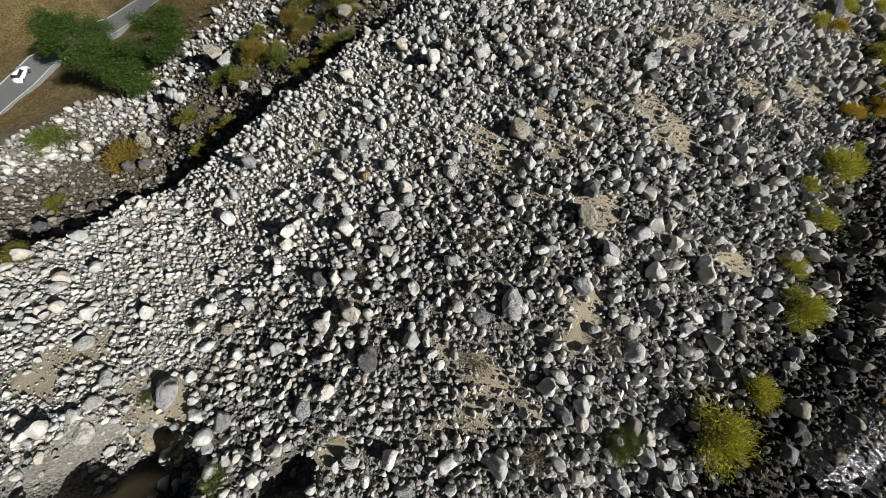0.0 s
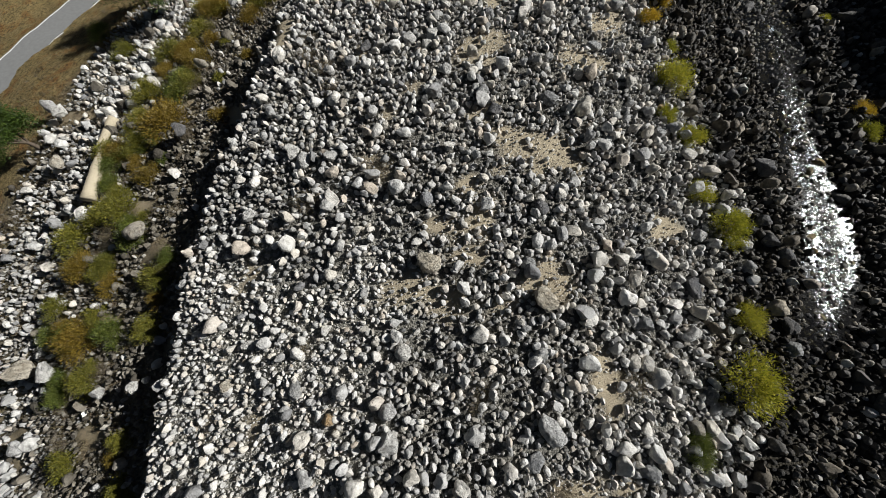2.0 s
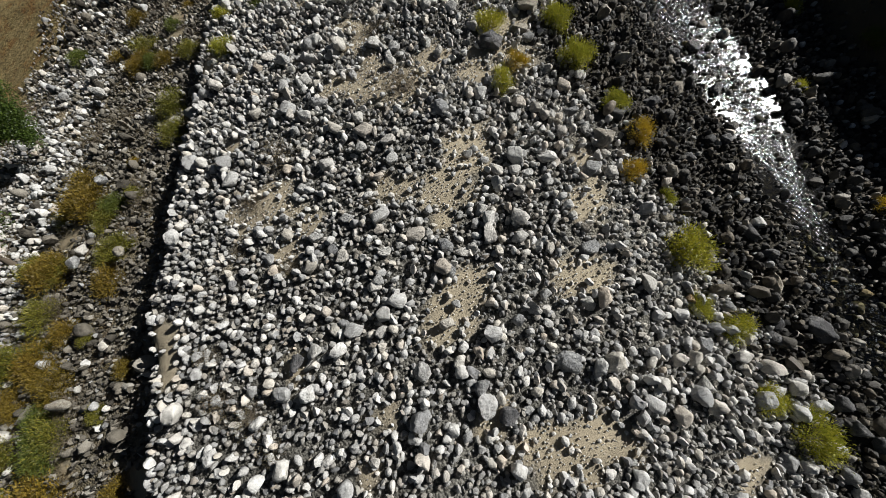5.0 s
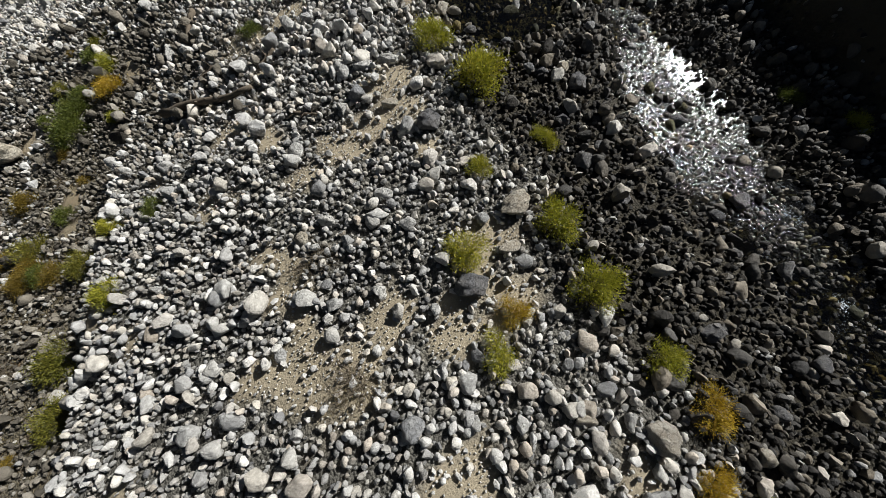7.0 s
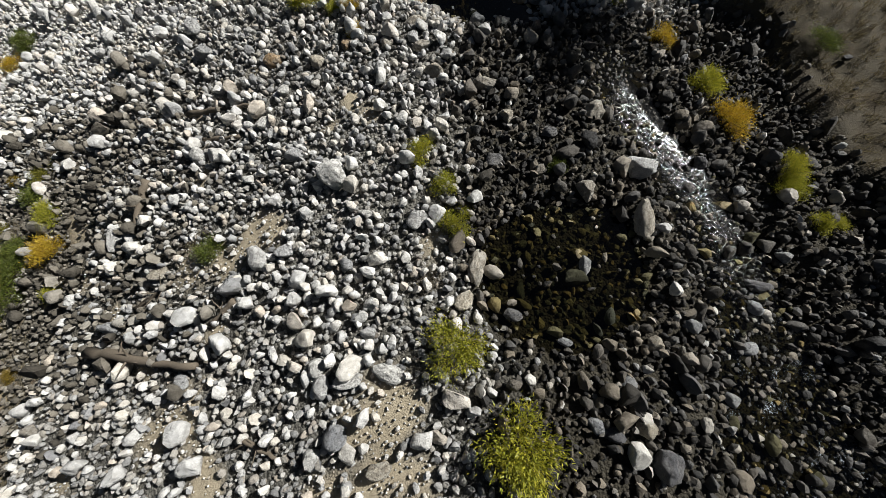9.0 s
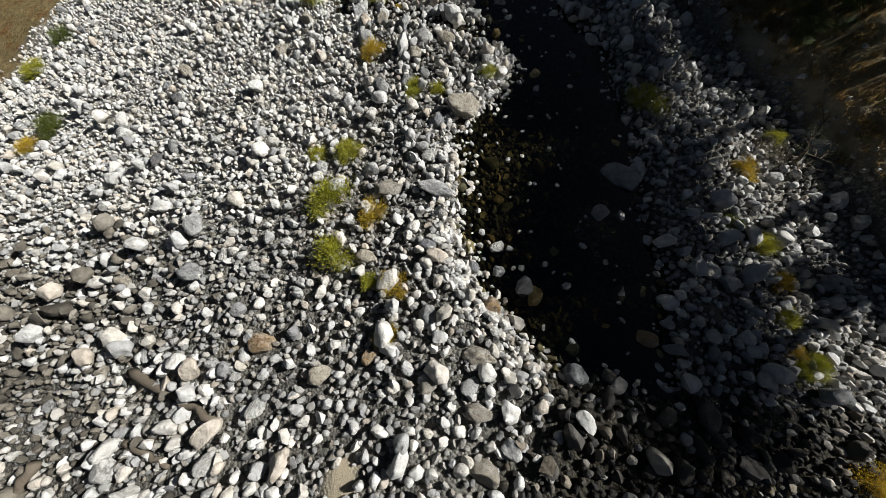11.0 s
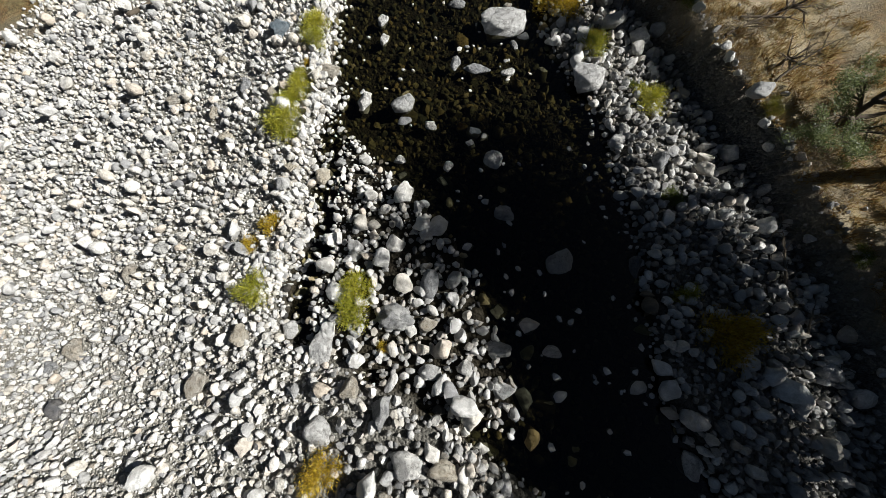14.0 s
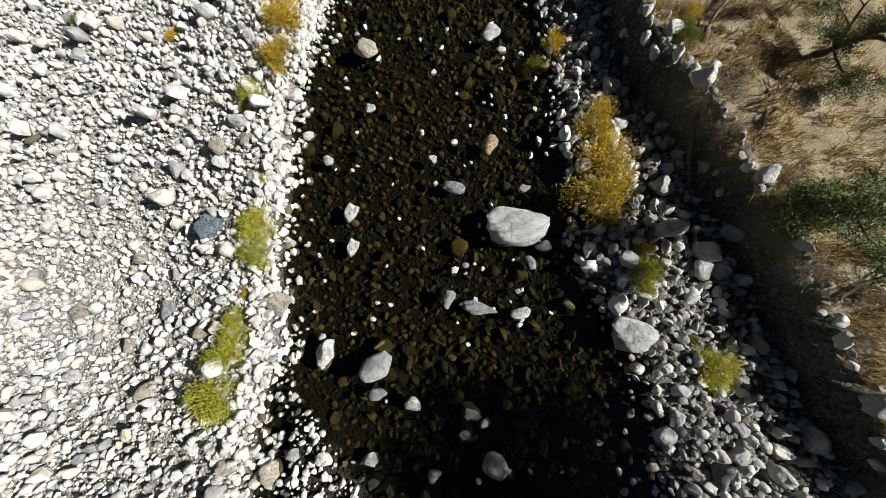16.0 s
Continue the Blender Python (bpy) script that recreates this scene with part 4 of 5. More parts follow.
# ---- strewn stones, from large to small ----
dry = lambda x, y: 1 - smooth(0.3, 0.6, river_depth(x, y))
patchy = lambda x, y: 0.55 + 0.45 * smooth(-0.3, 0.5, wobble(x, y + 20, 5.0))
coarse = lambda x, y: 1 - fine_gravel(x, y)
large = strew(0.48, 0.9, 0.95, lambda x, y: 0.6 * patchy(x, y) ** 1.8 * (0.16 + 0.84 * coarse(x, y)) * (1 - 0.8 * channel(x, y)))
medium = strew(0.28, 0.5, 0.5, lambda x, y: (0.42 + 0.55 * patchy(x, y)) * (0.22 + 0.78 * coarse(x, y)) * (1 - 0.6 * channel(x, y)))
small = strew(0.14, 0.32, 0.235, lambda x, y: 0.97 - 0.12 * fine_gravel(x, y), 0.3)


GRIT = np.array([(1, 0, 0), (0, 1, 0), (-1, 0, 0), (0, -1, 0), (0, 0, 1), (0, 0, -1)], float)
GRIT_FACES = np.array([(0, 1, 4), (1, 2, 4), (2, 3, 4), (3, 0, 4), (1, 0, 5), (2, 1, 5), (3, 2, 5), (0, 3, 5)])
pebbles = strew(0.08, 0.15, 0.15, lambda x, y: 1.2 * smooth(0.25, 0.7, fine_gravel(x, y)) * (x > -19) * (x < 2) * (dry(x, y) > 0.5) + 4.5 * smooth(0.3, 0.8, sandiness(x, y)) * (x > -15) * (x < 8) * (y > -14) * (y < 64), 0.2)
heap("pebbles", "pale small pebbles of the fine gravel and sand", pebbles, [GRIT * (1, 0.8, 0.8) @ np.linalg.qr(np.random.RandomState(k).normal(size=(3, 3)))[0] for k in range(12)],
     GRIT_FACES, MAT_STONE, 0.1, sharp=0)


def damp(rows):
    """Stones by the stream are dark; those below the water are brown with algae; a few stand out of it."""
    x, y = rows[:, 0], rows[:, 1]
    d = river_depth(x, y)
    out = (d > 0.4) & (y > 67) & (rs.rand(len(x)) < 0.048 + 0.42 * smooth(0.8, 0.45, d))
    still = np.hypot((x - 8.9) / 3.9, (y - 54.2) / 3.3) < 1.0
    out |= (d > 0.4) & (y <= 67) & (rs.rand(len(x)) < np.where(still, 0.06, 0.6))
    bed = (d > 0.5) & ~out
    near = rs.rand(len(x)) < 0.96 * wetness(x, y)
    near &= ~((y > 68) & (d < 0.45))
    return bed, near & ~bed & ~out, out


# the cobbles of one stretch of the bar, each by itself
pick = np.flatnonzero((large[:, 1] > 24) & (large[:, 1] < 50) & (large[:, 0] > -15) & (large[:, 0] < 6) & (wetness(large[:, 0], large[:, 1]) < 0.1))[:300]
cobble_material = stone_material("river cobble", "object")
cobble_meshes = []
for shape in SHAPES_BIG:
    me = mesh_from("cobble", shape, BALL_BIG[1])
    me.materials.append(cobble_material)
    cobble_meshes.append(me)
for n, (x, y, r) in enumerate(large[pick]):
    ob = new("cobble", cobble_meshes[n % len(cobble_meshes)])
    h = r * rs.uniform(0.65, 1.0)
    ob.matrix_basis = pose(x, y, ground_z(x, y) + h * 0.72, rs.normal(0, 14), rs.normal(0, 14), rs.uniform(0, 360)) @ Matrix.Diagonal((r * rs.uniform(0.9, 1.3), r * rs.uniform(0.75, 1.0), h, 1))
    ob.parent = ground
large = np.delete(large, pick, 0)

for rows, shapes, faces, fine_shapes, fine_faces in ((large, SHAPES_MID, BALL_MID[1], SHAPES_BIG, BALL_BIG[1]), (medium, SHAPES_SMALL, BALL_SMALL[1], SHAPES_MID, BALL_MID[1]),
                                                     (small, SHAPES_TINY, BALL_TINY[1], SHAPES_TINY, BALL_TINY[1])):
    bed, wet, out = damp(rows)
    dry_rows = rows[~bed & ~wet & ~out]
    beyond = scarp_x(dry_rows[:, 1]) - dry_rows[:, 0]
    brown = (beyond > 0.4) & (dry_rows[:, 1] < 66) & (rs.rand(len(dry_rows)) < 0.92 - 0.7 * smooth(9, 13, beyond))
    upper = smooth(50, 56, dry_rows[:, 1]) * smooth(76, 68, dry_rows[:, 1]) * smooth(-3, -13, dry_rows[:, 0])
    brown |= rs.rand(len(dry_rows)) < 0.6 * upper
    # small stones between the cobbles get the tone with gap shade painted in
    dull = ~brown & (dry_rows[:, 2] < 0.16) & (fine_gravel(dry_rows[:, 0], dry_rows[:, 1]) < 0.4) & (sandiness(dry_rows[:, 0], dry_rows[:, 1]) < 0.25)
    heap("river_stones", "pale grey rounded river stones covering the bar", dry_rows[~brown & ~dull], fine_shapes, fine_faces, MAT_STONE)
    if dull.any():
        heap("river_stones", "small stones filling the gaps of the bar, darkened for shade", dry_rows[dull], shapes, faces, MAT_STONE_GAP_SHADE)
    heap("river_stones", "brown weathered stones of the overgrown side channel", dry_rows[brown], shapes, faces, MAT_STONE_CHANNEL)
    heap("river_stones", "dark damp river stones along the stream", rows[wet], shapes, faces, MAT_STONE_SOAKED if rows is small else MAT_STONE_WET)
    up = rows[:, 1] < 67
    heap("river_stones", "brown algae covered stones under water", rows[bed & ~up], shapes, faces, MAT_STONE_BED, 0.35)
    heap("river_stones", "dark stones under the fast stream", rows[bed & up], shapes, faces, MAT_STONE_BED, 0.35)
    heap("river_stones", "pale stones standing out of the water", rows[out & ~up], shapes, faces, MAT_STONE, 0.25, True)
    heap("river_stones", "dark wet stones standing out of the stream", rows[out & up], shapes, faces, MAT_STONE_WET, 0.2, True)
shore_y = rs.uniform(68, 119, 2600)
shore = np.stack([pond_left(shore_y) + rs.normal(-0.1, 0.55, 2600), shore_y, np.exp(rs.uniform(np.log(0.06), np.log(0.19), 2600))], 1)
heap("river_stones", "small pale stones along the shore", shore, SHAPES_TINY, BALL_TINY[1], MAT_STONE, 0.1, True)


# ---- plants ----
def leaf_material(name, a, b, c, through=0.3):
    m = Nodes(name)
    t = m.tree
    t.nodes.remove(m.bsdf)
    tone = m.ramp(m.random_island(), [(0.0, a), (0.55, b), (1.0, c)])
    tone = m.mix(0.7, tone, m.ramp(m.random_object(), [(0.0, (0.75, 0.78, 0.7)), (1.0, (1.12, 1.08, 1.0))]), "MULTIPLY")
    d, tr, g = m.node("ShaderNodeBsdfDiffuse"), m.node("ShaderNodeBsdfTranslucent"), m.node("ShaderNodeBsdfGlossy", Roughness=0.45)
    m.link(tone, d.inputs["Color"])
    m.link(tone, tr.inputs["Color"])
    mix, top = m.node("ShaderNodeMixShader"), m.node("ShaderNodeMixShader")
    mix.inputs[0].default_value, top.inputs[0].default_value = through, 0.02
    m.link(d.outputs[0], mix.inputs[1])
    m.link(tr.outputs[0], mix.inputs[2])
    m.link(mix.outputs[0], top.inputs[1])
    m.link(g.outputs[0], top.inputs[2])
    m.link(top.outputs[0], t.nodes["Material Output"].inputs["Surface"])
    return m.mat


LEAVES = {
    "y": leaf_material("yellow green willow leaves", (0.18, 0.2, 0.025), (0.36, 0.35, 0.04), (0.5, 0.44, 0.055)),
    "o": leaf_material("golden autumn leaves", (0.26, 0.17, 0.02), (0.48, 0.32, 0.03), (0.54, 0.43, 0.05)),
    "g": leaf_material("green shrub leaves", (0.05, 0.07, 0.015), (0.10, 0.13, 0.025), (0.19, 0.2, 0.04)),
    "b": leaf_material("rust brown leaves", (0.09, 0.07, 0.015), (0.19, 0.13, 0.02), (0.3, 0.21, 0.035)),
    "m": leaf_material("dull olive leaves", (0.07, 0.075, 0.015), (0.16, 0.155, 0.025), (0.28, 0.25, 0.04)),
    "k": leaf_material("dry brown leaves", (0.09, 0.07, 0.045), (0.15, 0.12, 0.075), (0.2, 0.17, 0.09)),
    "olive": leaf_material("grey olive tree leaves", (0.06, 0.085, 0.03), (0.12, 0.15, 0.055), (0.21, 0.235, 0.1), 0.5),
    "dark": leaf_material("dark green tree leaves", (0.022, 0.04, 0.008), (0.05, 0.085, 0.015), (0.09, 0.13, 0.022)),
}


def bark_material(name, a, b):
    m = Nodes(name, 0.95, 0.1)
    stretch = m.node("ShaderNodeMapping")
    stretch.inputs["Scale"].default_value = (9, 9, 2)
    m.link(m.coords(), stretch.inputs["Vector"])
    m.colour(m.mix(m.noise(2.5, 6, 0.7, stretch.outputs[0]), a, b))
    m.bump(m.noise(4, 6, 0.7, stretch.outputs[0]), 0.6, 0.03)
    return m.mat


MAT_BARK = bark_material("dark bark", (0.05, 0.04, 0.03), (0.15, 0.12, 0.09))
MAT_TWIG = bark_material("grey brown twigs", (0.10, 0.08, 0.06), (0.24, 0.2, 0.15))
MAT_DRIFT = bark_material("weathered driftwood", (0.05, 0.04, 0.03), (0.2, 0.165, 0.125))
MAT_PALE_WOOD = bark_material("bleached pale wood", (0.24, 0.2, 0.13), (0.5, 0.44, 0.33))


def tubes(paths, sides=5):
    """Tapered round limbs along paths of (point, radius), as corners and faces."""
    vs, fs, n = [], [], 0
    ring = np.linspace(0, 2 * np.pi, sides, endpoint=False)
    for path in paths:
        pts = np.array([p for p, _ in path], float)
        rad = np.array([r for _, r in path])
        way = np.gradient(pts, axis=0)
        way /= np.linalg.norm(way, axis=1)[:, None] + 1e-9
        side = np.cross(way, np.where(np.abs(way[:, 2:3]) > 0.9, (1.0, 0, 0), (0, 0, 1.0)))
        side /= np.linalg.norm(side, axis=1)[:, None] + 1e-9
        over = np.cross(side, way)
        v = pts[:, None] + rad[:, None, None] * (np.cos(ring)[None, :, None] * side[:, None] + np.sin(ring)[None, :, None] * over[:, None])
        vs.append(v.reshape(-1, 3))
        for i in range(len(pts) - 1):
            for k in range(sides):
                a, b = n + i * sides + k, n + i * sides + (k + 1) % sides
                fs.append((a, b, b + sides, a + sides))
        n += len(pts) * sides
    return np.concatenate(vs), np.array(fs)


def leaf_cloud(at, way, length, width, r):
    """Pointed leaves, one blade each, that stand along the given ways."""
    n = len(at)
    way = way + r.normal(0, 0.55, (n, 3))
    way /= np.linalg.norm(way, axis=1)[:, None]
    side = np.cross(way, r.normal(size=(n, 3)))
    side /= np.linalg.norm(side, axis=1)[:, None]
    l, w = length * r.uniform(0.6, 1.3, (n, 1)), width * r.uniform(0.7, 1.2, (n, 1))
    v = np.stack([at - side * w * 0.5, at + side * w * 0.5, at + way * l], 1).reshape(-1, 3)
    return v, np.arange(3 * n).reshape(-1, 3)


def bend(start, way, length, r0, steps, r, droop=0.0, curl=0.25):
    """One crooked limb; returns its path."""
    p, d, out = np.array(start, float), np.array(way, float), []
    for k in range(steps + 1):
        out.append((p.copy(), r0 * (1 - 0.85 * k / steps)))
        d = d + r.normal(0, curl, 3) / steps ** 0.5 + np.array([0, 0, -droop / steps])
        d /= np.linalg.norm(d)
        p = p + d * length / steps
    return out


def mesh_part(name, v, f, material, parent, label=""):
    me = mesh_from(name, v, f)
    me.materials.append(material)
    ob = new(name, me)
    ob.parent = parent
    return tagged(ob, label)


BUSH_WORDS = {"y": "yellow-green willow shrub growing between river stones", "o": "golden orange autumn shrub growing between river stones",
              "g": "small dark green shrub growing between river stones", "k": "dry grey-brown twiggy shrub on the gravel",
              "b": "rust-brown autumn shrub of the overgrown side channel", "m": "dull olive shrub of the overgrown side channel"}
bush_models = {}
bush_count = 0


def bush_model(tone, variant):
    """A shrub one metre across: clumps of shoots from one root, and small leaves thick on their outer ends."""
    r = np.random.RandomState(40 + variant * 7 + "yogkbm".index(tone))
    root = new("shrub", None)
    shoots, at, way = [], [], []
    twiggy = tone == "k"
    clumps = 9 if twiggy else 7 + variant % 3
    for k in range(clumps):
        a = 2.4 * k + r.uniform(-0.5, 0.5)
        lean = (0.15 + 0.95 * (k + r.rand()) / clumps) * (1.1 if twiggy else 1.0)
        d = np.array((math.cos(a) * math.sin(lean), math.sin(a) * math.sin(lean), math.cos(lean)))
        reach = r.uniform(0.36, 0.52)
        for _ in range(7 if twiggy else 5):
            w = d + r.normal(0, 0.3, 3)
            w[2] = abs(w[2])
            path = bend((r.normal(0, 0.05), r.normal(0, 0.05), -0.05), w / np.linalg.norm(w), reach * r.uniform(0.85, 1.25), 0.007 if twiggy else 0.011, 3, r, 0.2, 0.35)
            shoots.append(path)
            if twiggy:
                for q in (1, 2, 3):
                    shoots.append(bend(path[q][0], w / np.linalg.norm(w) + r.normal(0, 0.6, 3), reach * 0.35, 0.004, 2, r, 0.1, 0.4))
        count = 70 if twiggy else 500
        spot = d * reach * 0.85 + r.normal(0, 1, (count, 3)) * (0.1, 0.1, 0.085)
        at.extend(spot)
        way.extend(spot / (np.linalg.norm(spot, axis=1)[:, None] + 1e-6) + (0, 0, 0.35))
    mesh_part("branching_stem", *tubes(shoots if twiggy else shoots[::3], 3), MAT_TWIG, root, "thin woody stems")
    at, way = np.array(at), np.array(way)
    at[:, 2] = np.maximum(at[:, 2], 0.03)
    mesh_part("foliage", *leaf_cloud(at, way, 0.045 if twiggy else 0.055, 0.016, r), LEAVES[tone], root)
    return root


def bush(x, y, size, tone):
    global bush_count
    if x < -18.5 and y < 70:
        tone = {"o": "b", "y": "m"}.get(tone, tone)
    key = (tone, bush_count % 4)
    bush_count += 1
    size = min(size, 3.4)
    tall = {"y": 0.95, "o": 0.95, "g": 0.8, "k": 0.6, "b": 0.8, "m": 0.8}[tone] * size * (0.85 + 0.3 * ((bush_count * 37) % 10) / 10)
    m = pose(x, y, ground_z(x, y) - 0.02, 0, 0, (bush_count * 67) % 360)
    if key not in bush_models:
        bush_models[key] = bush_model(*key)
        ob = bush_models[key]
    else:
        ob = copy_thing(bush_models[key], m)
    ob.matrix_basis = m @ Matrix.Diagonal((size * 1.18, size * 1.18, tall, 1))
    return tagged(ob, BUSH_WORDS[tone], "shrub", "shrubs of the river bed")


bush(-19.1, -14.7, 1.60, "y")
bush(-25.0, -13.9, 1.60, "y")
bush(-34.3, -13.7, 4.27, "g")
bush(-6.1, -10.7, 0.66, "g")
bush(-1.1, -9.8, 1.35, "g")
bush(-26.1, -8.5, 4.87, "o")
bush(-27.3, 0.7, 1.40, "g")
bush(-4.2, 0.8, 1.04, "k")
bush(7.1, 1.9, 1.75, "k")
bush(2.5, 2.3, 1.49, "k")
bush(-24.5, 3.1, 1.03, "y")
bush(-27.6, 4.1, 1.61, "y")
bush(-29.7, 4.2, 1.54, "g")
bush(9.1, 4.6, 1.28, "g")
bush(9.0, 5.3, 1.22, "g")
bush(-1.7, 5.5, 1.03, "k")
bush(-29.2, 5.9, 1.67, "y")
bush(-1.4, 6.1, 1.03, "k")
bush(-10.1, 6.6, 1.16, "k")
bush(5.5, 7.5, 1.54, "k")
bush(11.3, 8.1, 2.70, "y")
bush(-39.5, 8.5, 2.59, "o")
bush(-26.3, 8.8, 1.50, "y")
bush(-28.0, 8.9, 2.10, "o")
bush(-21.0, 9.0, 1.79, "y")
bush(-25.5, 9.4, 1.54, "y")
bush(-20.6, 10.1, 1.17, "g")
bush(-29.0, 10.5, 2.61, "y")
bush(-24.0, 11.3, 1.99, "g")
bush(11.7, 11.4, 1.61, "y")
bush(-37.7, 11.9, 2.07, "k")
bush(-25.7, 12.6, 2.44, "y")
bush(-22.9, 13.0, 1.15, "k")
bush(-11.5, 13.5, 1.60, "k")
bush(-26.6, 13.8, 1.61, "y")
bush(-8.1, 16.0, 1.39, "k")
bush(10.8, 16.0, 2.10, "y")
bush(-26.9, 17.7, 1.99, "y")
bush(9.4, 18.0, 1.41, "y")
bush(-24.9, 19.5, 3.78, "o")
bush(-20.6, 19.9, 1.26, "o")
bush(-31.9, 20.1, 1.62, "k")
bush(-12.2, 20.7, 1.30, "k")
bush(8.9, 21.3, 1.62, "y")
bush(-12.9, 22.0, 1.57, "k")
bush(7.4, 22.6, 1.23, "y")
bush(-14.3, 23.0, 1.46, "k")
bush(19.8, 23.7, 1.20, "y")
bush(-14.9, 24.6, 1.34, "k")
bush(-24.9, 24.9, 2.02, "o")
bush(7.9, 25.3, 2.15, "y")
bush(20.1, 25.5, 1.10, "o")
bush(-26.4, 25.7, 1.95, "o")
bush(-34.8, 27.5, 2.05, "y")
bush(-10.9, 27.9, 1.06, "k")
bush(8.2, 28.2, 0.99, "y")
bush(-13.5, 29.3, 0.90, "k")
bush(6.5, 29.8, 1.25, "o")
bush(-22.7, 30.1, 1.80, "o")
bush(-6.9, 30.2, 0.89, "k")
bush(-40.8, 31.0, 2.26, "g")
bush(-27.2, 31.5, 2.35, "o")
bush(-12.8, 31.8, 1.21, "k")
bush(7.6, 31.8, 1.54, "o")
bush(-22.2, 32.2, 1.52, "y")
bush(6.9, 33.9, 1.50, "y")
bush(20.1, 34.0, 0.74, "y")
bush(-11.2, 34.1, 2.02, "k")
bush(-24.1, 34.4, 1.75, "y")
bush(-22.1, 35.7, 1.21, "y")
bush(-25.6, 35.8, 2.73, "o")
bush(1.1, 36.2, 1.45, "y")
bush(-4.1, 36.9, 2.18, "k")
bush(5.7, 37.2, 2.02, "y")
bush(2.2, 37.4, 1.21, "o")
bush(-26.2, 37.6, 2.44, "o")
bush(-19.6, 39.7, 1.88, "y")
bush(5.4, 40.2, 1.90, "y")
bush(1.3, 40.2, 1.64, "y")
bush(23.4, 40.4, 1.33, "y")
bush(-5.5, 41.8, 1.27, "k")
bush(-4.4, 41.9, 1.26, "k")
bush(-27.2, 42.5, 2.50, "k")
bush(-20.4, 42.6, 2.30, "y")
bush(-5.1, 43.0, 0.84, "k")
bush(21.6, 43.1, 1.35, "g")
bush(3.2, 43.7, 1.08, "y")
bush(7.1, 44.2, 0.93, "y")
bush(-15.6, 44.5, 1.59, "y")
bush(6.7, 44.7, 0.97, "y")
bush(-19.7, 47.9, 1.74, "y")
bush(-16.1, 48.5, 1.13, "y")
bush(-13.2, 48.6, 1.22, "g")
bush(5.2, 48.8, 2.65, "y")
bush(-25.3, 49.0, 1.67, "o")
bush(-24.7, 51.0, 2.27, "y")
bush(3.9, 52.3, 2.12, "y")
bush(-22.3, 52.7, 1.43, "g")
bush(-32.6, 53.7, 1.81, "g")
bush(22.0, 53.8, 0.90, "y")
bush(21.3, 53.9, 1.06, "y")
bush(3.2, 55.0, 1.20, "k")
bush(21.0, 55.9, 1.40, "y")
bush(21.4, 56.7, 1.51, "y")
bush(4.9, 57.2, 1.27, "y")
bush(-6.1, 58.6, 1.29, "g")
bush(9.9, 58.8, 0.82, "g")
bush(-6.8, 59.0, 1.06, "k")
bush(4.9, 59.0, 1.14, "y")
bush(20.0, 59.9, 1.98, "o")
bush(-22.4, 60.1, 2.69, "g")
bush(4.1, 60.7, 1.29, "y")
bush(-21.9, 61.6, 2.59, "g")
bush(19.8, 62.4, 1.75, "y")
bush(-21.0, 62.7, 1.72, "g")
bush(18.7, 65.7, 1.46, "o")
bush(2.0, 69.0, 0.87, "o")
bush(17.2, 69.1, 0.82, "y")
bush(18.0, 69.4, 0.97, "y")
bush(17.3, 69.8, 0.69, "o")
bush(2.0, 70.9, 1.05, "o")
bush(1.1, 70.9, 0.80, "y")
bush(17.5, 71.1, 0.87, "y")
bush(-0.5, 71.8, 1.56, "y")
bush(17.7, 72.6, 0.93, "o")
bush(0.6, 73.7, 1.20, "o")
bush(17.3, 74.2, 1.05, "y")
bush(-1.4, 74.4, 1.79, "y")
bush(16.3, 75.1, 0.90, "g")
bush(-2.5, 76.7, 0.89, "y")
bush(-1.0, 76.8, 1.20, "y")
bush(17.9, 78.3, 1.18, "o")
bush(-25.0, 78.7, 1.44, "o")
bush(19.6, 79.7, 1.81, "k")
bush(-23.8, 80.2, 1.95, "g")
bush(1.5, 80.3, 0.86, "y")
bush(20.3, 80.7, 0.89, "y")
bush(2.6, 80.8, 0.78, "y")
bush(1.4, 80.9, 0.84, "y")
bush(13.0, 81.2, 1.85, "y")
bush(5.1, 82.0, 0.94, "y")
bush(-1.1, 83.2, 1.29, "o")
bush(-30.6, 86.3, 1.88, "y")
bush(-0.3, 87.3, 0.50, "o")
bush(-5.7, 87.9, 1.33, "y")
bush(-1.7, 88.2, 1.29, "y")
bush(-1.9, 89.1, 1.18, "y")
bush(-6.9, 89.6, 0.73, "o")
bush(-30.5, 90.2, 1.99, "g")
bush(-6.3, 90.6, 0.90, "o")
bush(11.5, 90.9, 1.98, "o")
bush(10.1, 92.0, 0.93, "y")
bush(14.8, 92.7, 1.31, "k")
bush(15.7, 94.9, 1.55, "k")
bush(-7.5, 95.0, 1.58, "y")
bush(9.3, 95.8, 0.95, "g")
bush(-7.8, 96.1, 1.10, "y")
bush(-7.6, 96.8, 1.23, "y")
bush(-7.8, 97.5, 0.83, "y")
bush(-7.8, 98.4, 0.49, "o")
bush(-7.9, 99.7, 1.14, "y")
bush(7.9, 100.4, 1.47, "y")
bush(-8.3, 100.7, 1.32, "y")
bush(7.0, 101.1, 0.66, "g")
bush(-8.9, 102.3, 0.53, "y")
bush(5.0, 102.7, 1.44, "y")
bush(5.0, 103.6, 0.69, "o")
bush(3.1, 105.0, 2.09, "o")
bush(-10.9, 105.6, 1.27, "y")
bush(3.2, 106.4, 1.92, "o")
bush(-10.5, 107.5, 1.44, "o")
bush(2.5, 107.9, 1.62, "o")
bush(-24.3, 108.0, 1.05, "g")
bush(-17.2, 108.0, 0.73, "o")
bush(-11.1, 109.5, 1.73, "o")
bush(-0.3, 110.3, 1.07, "y")
bush(0.3, 111.3, 1.05, "o")

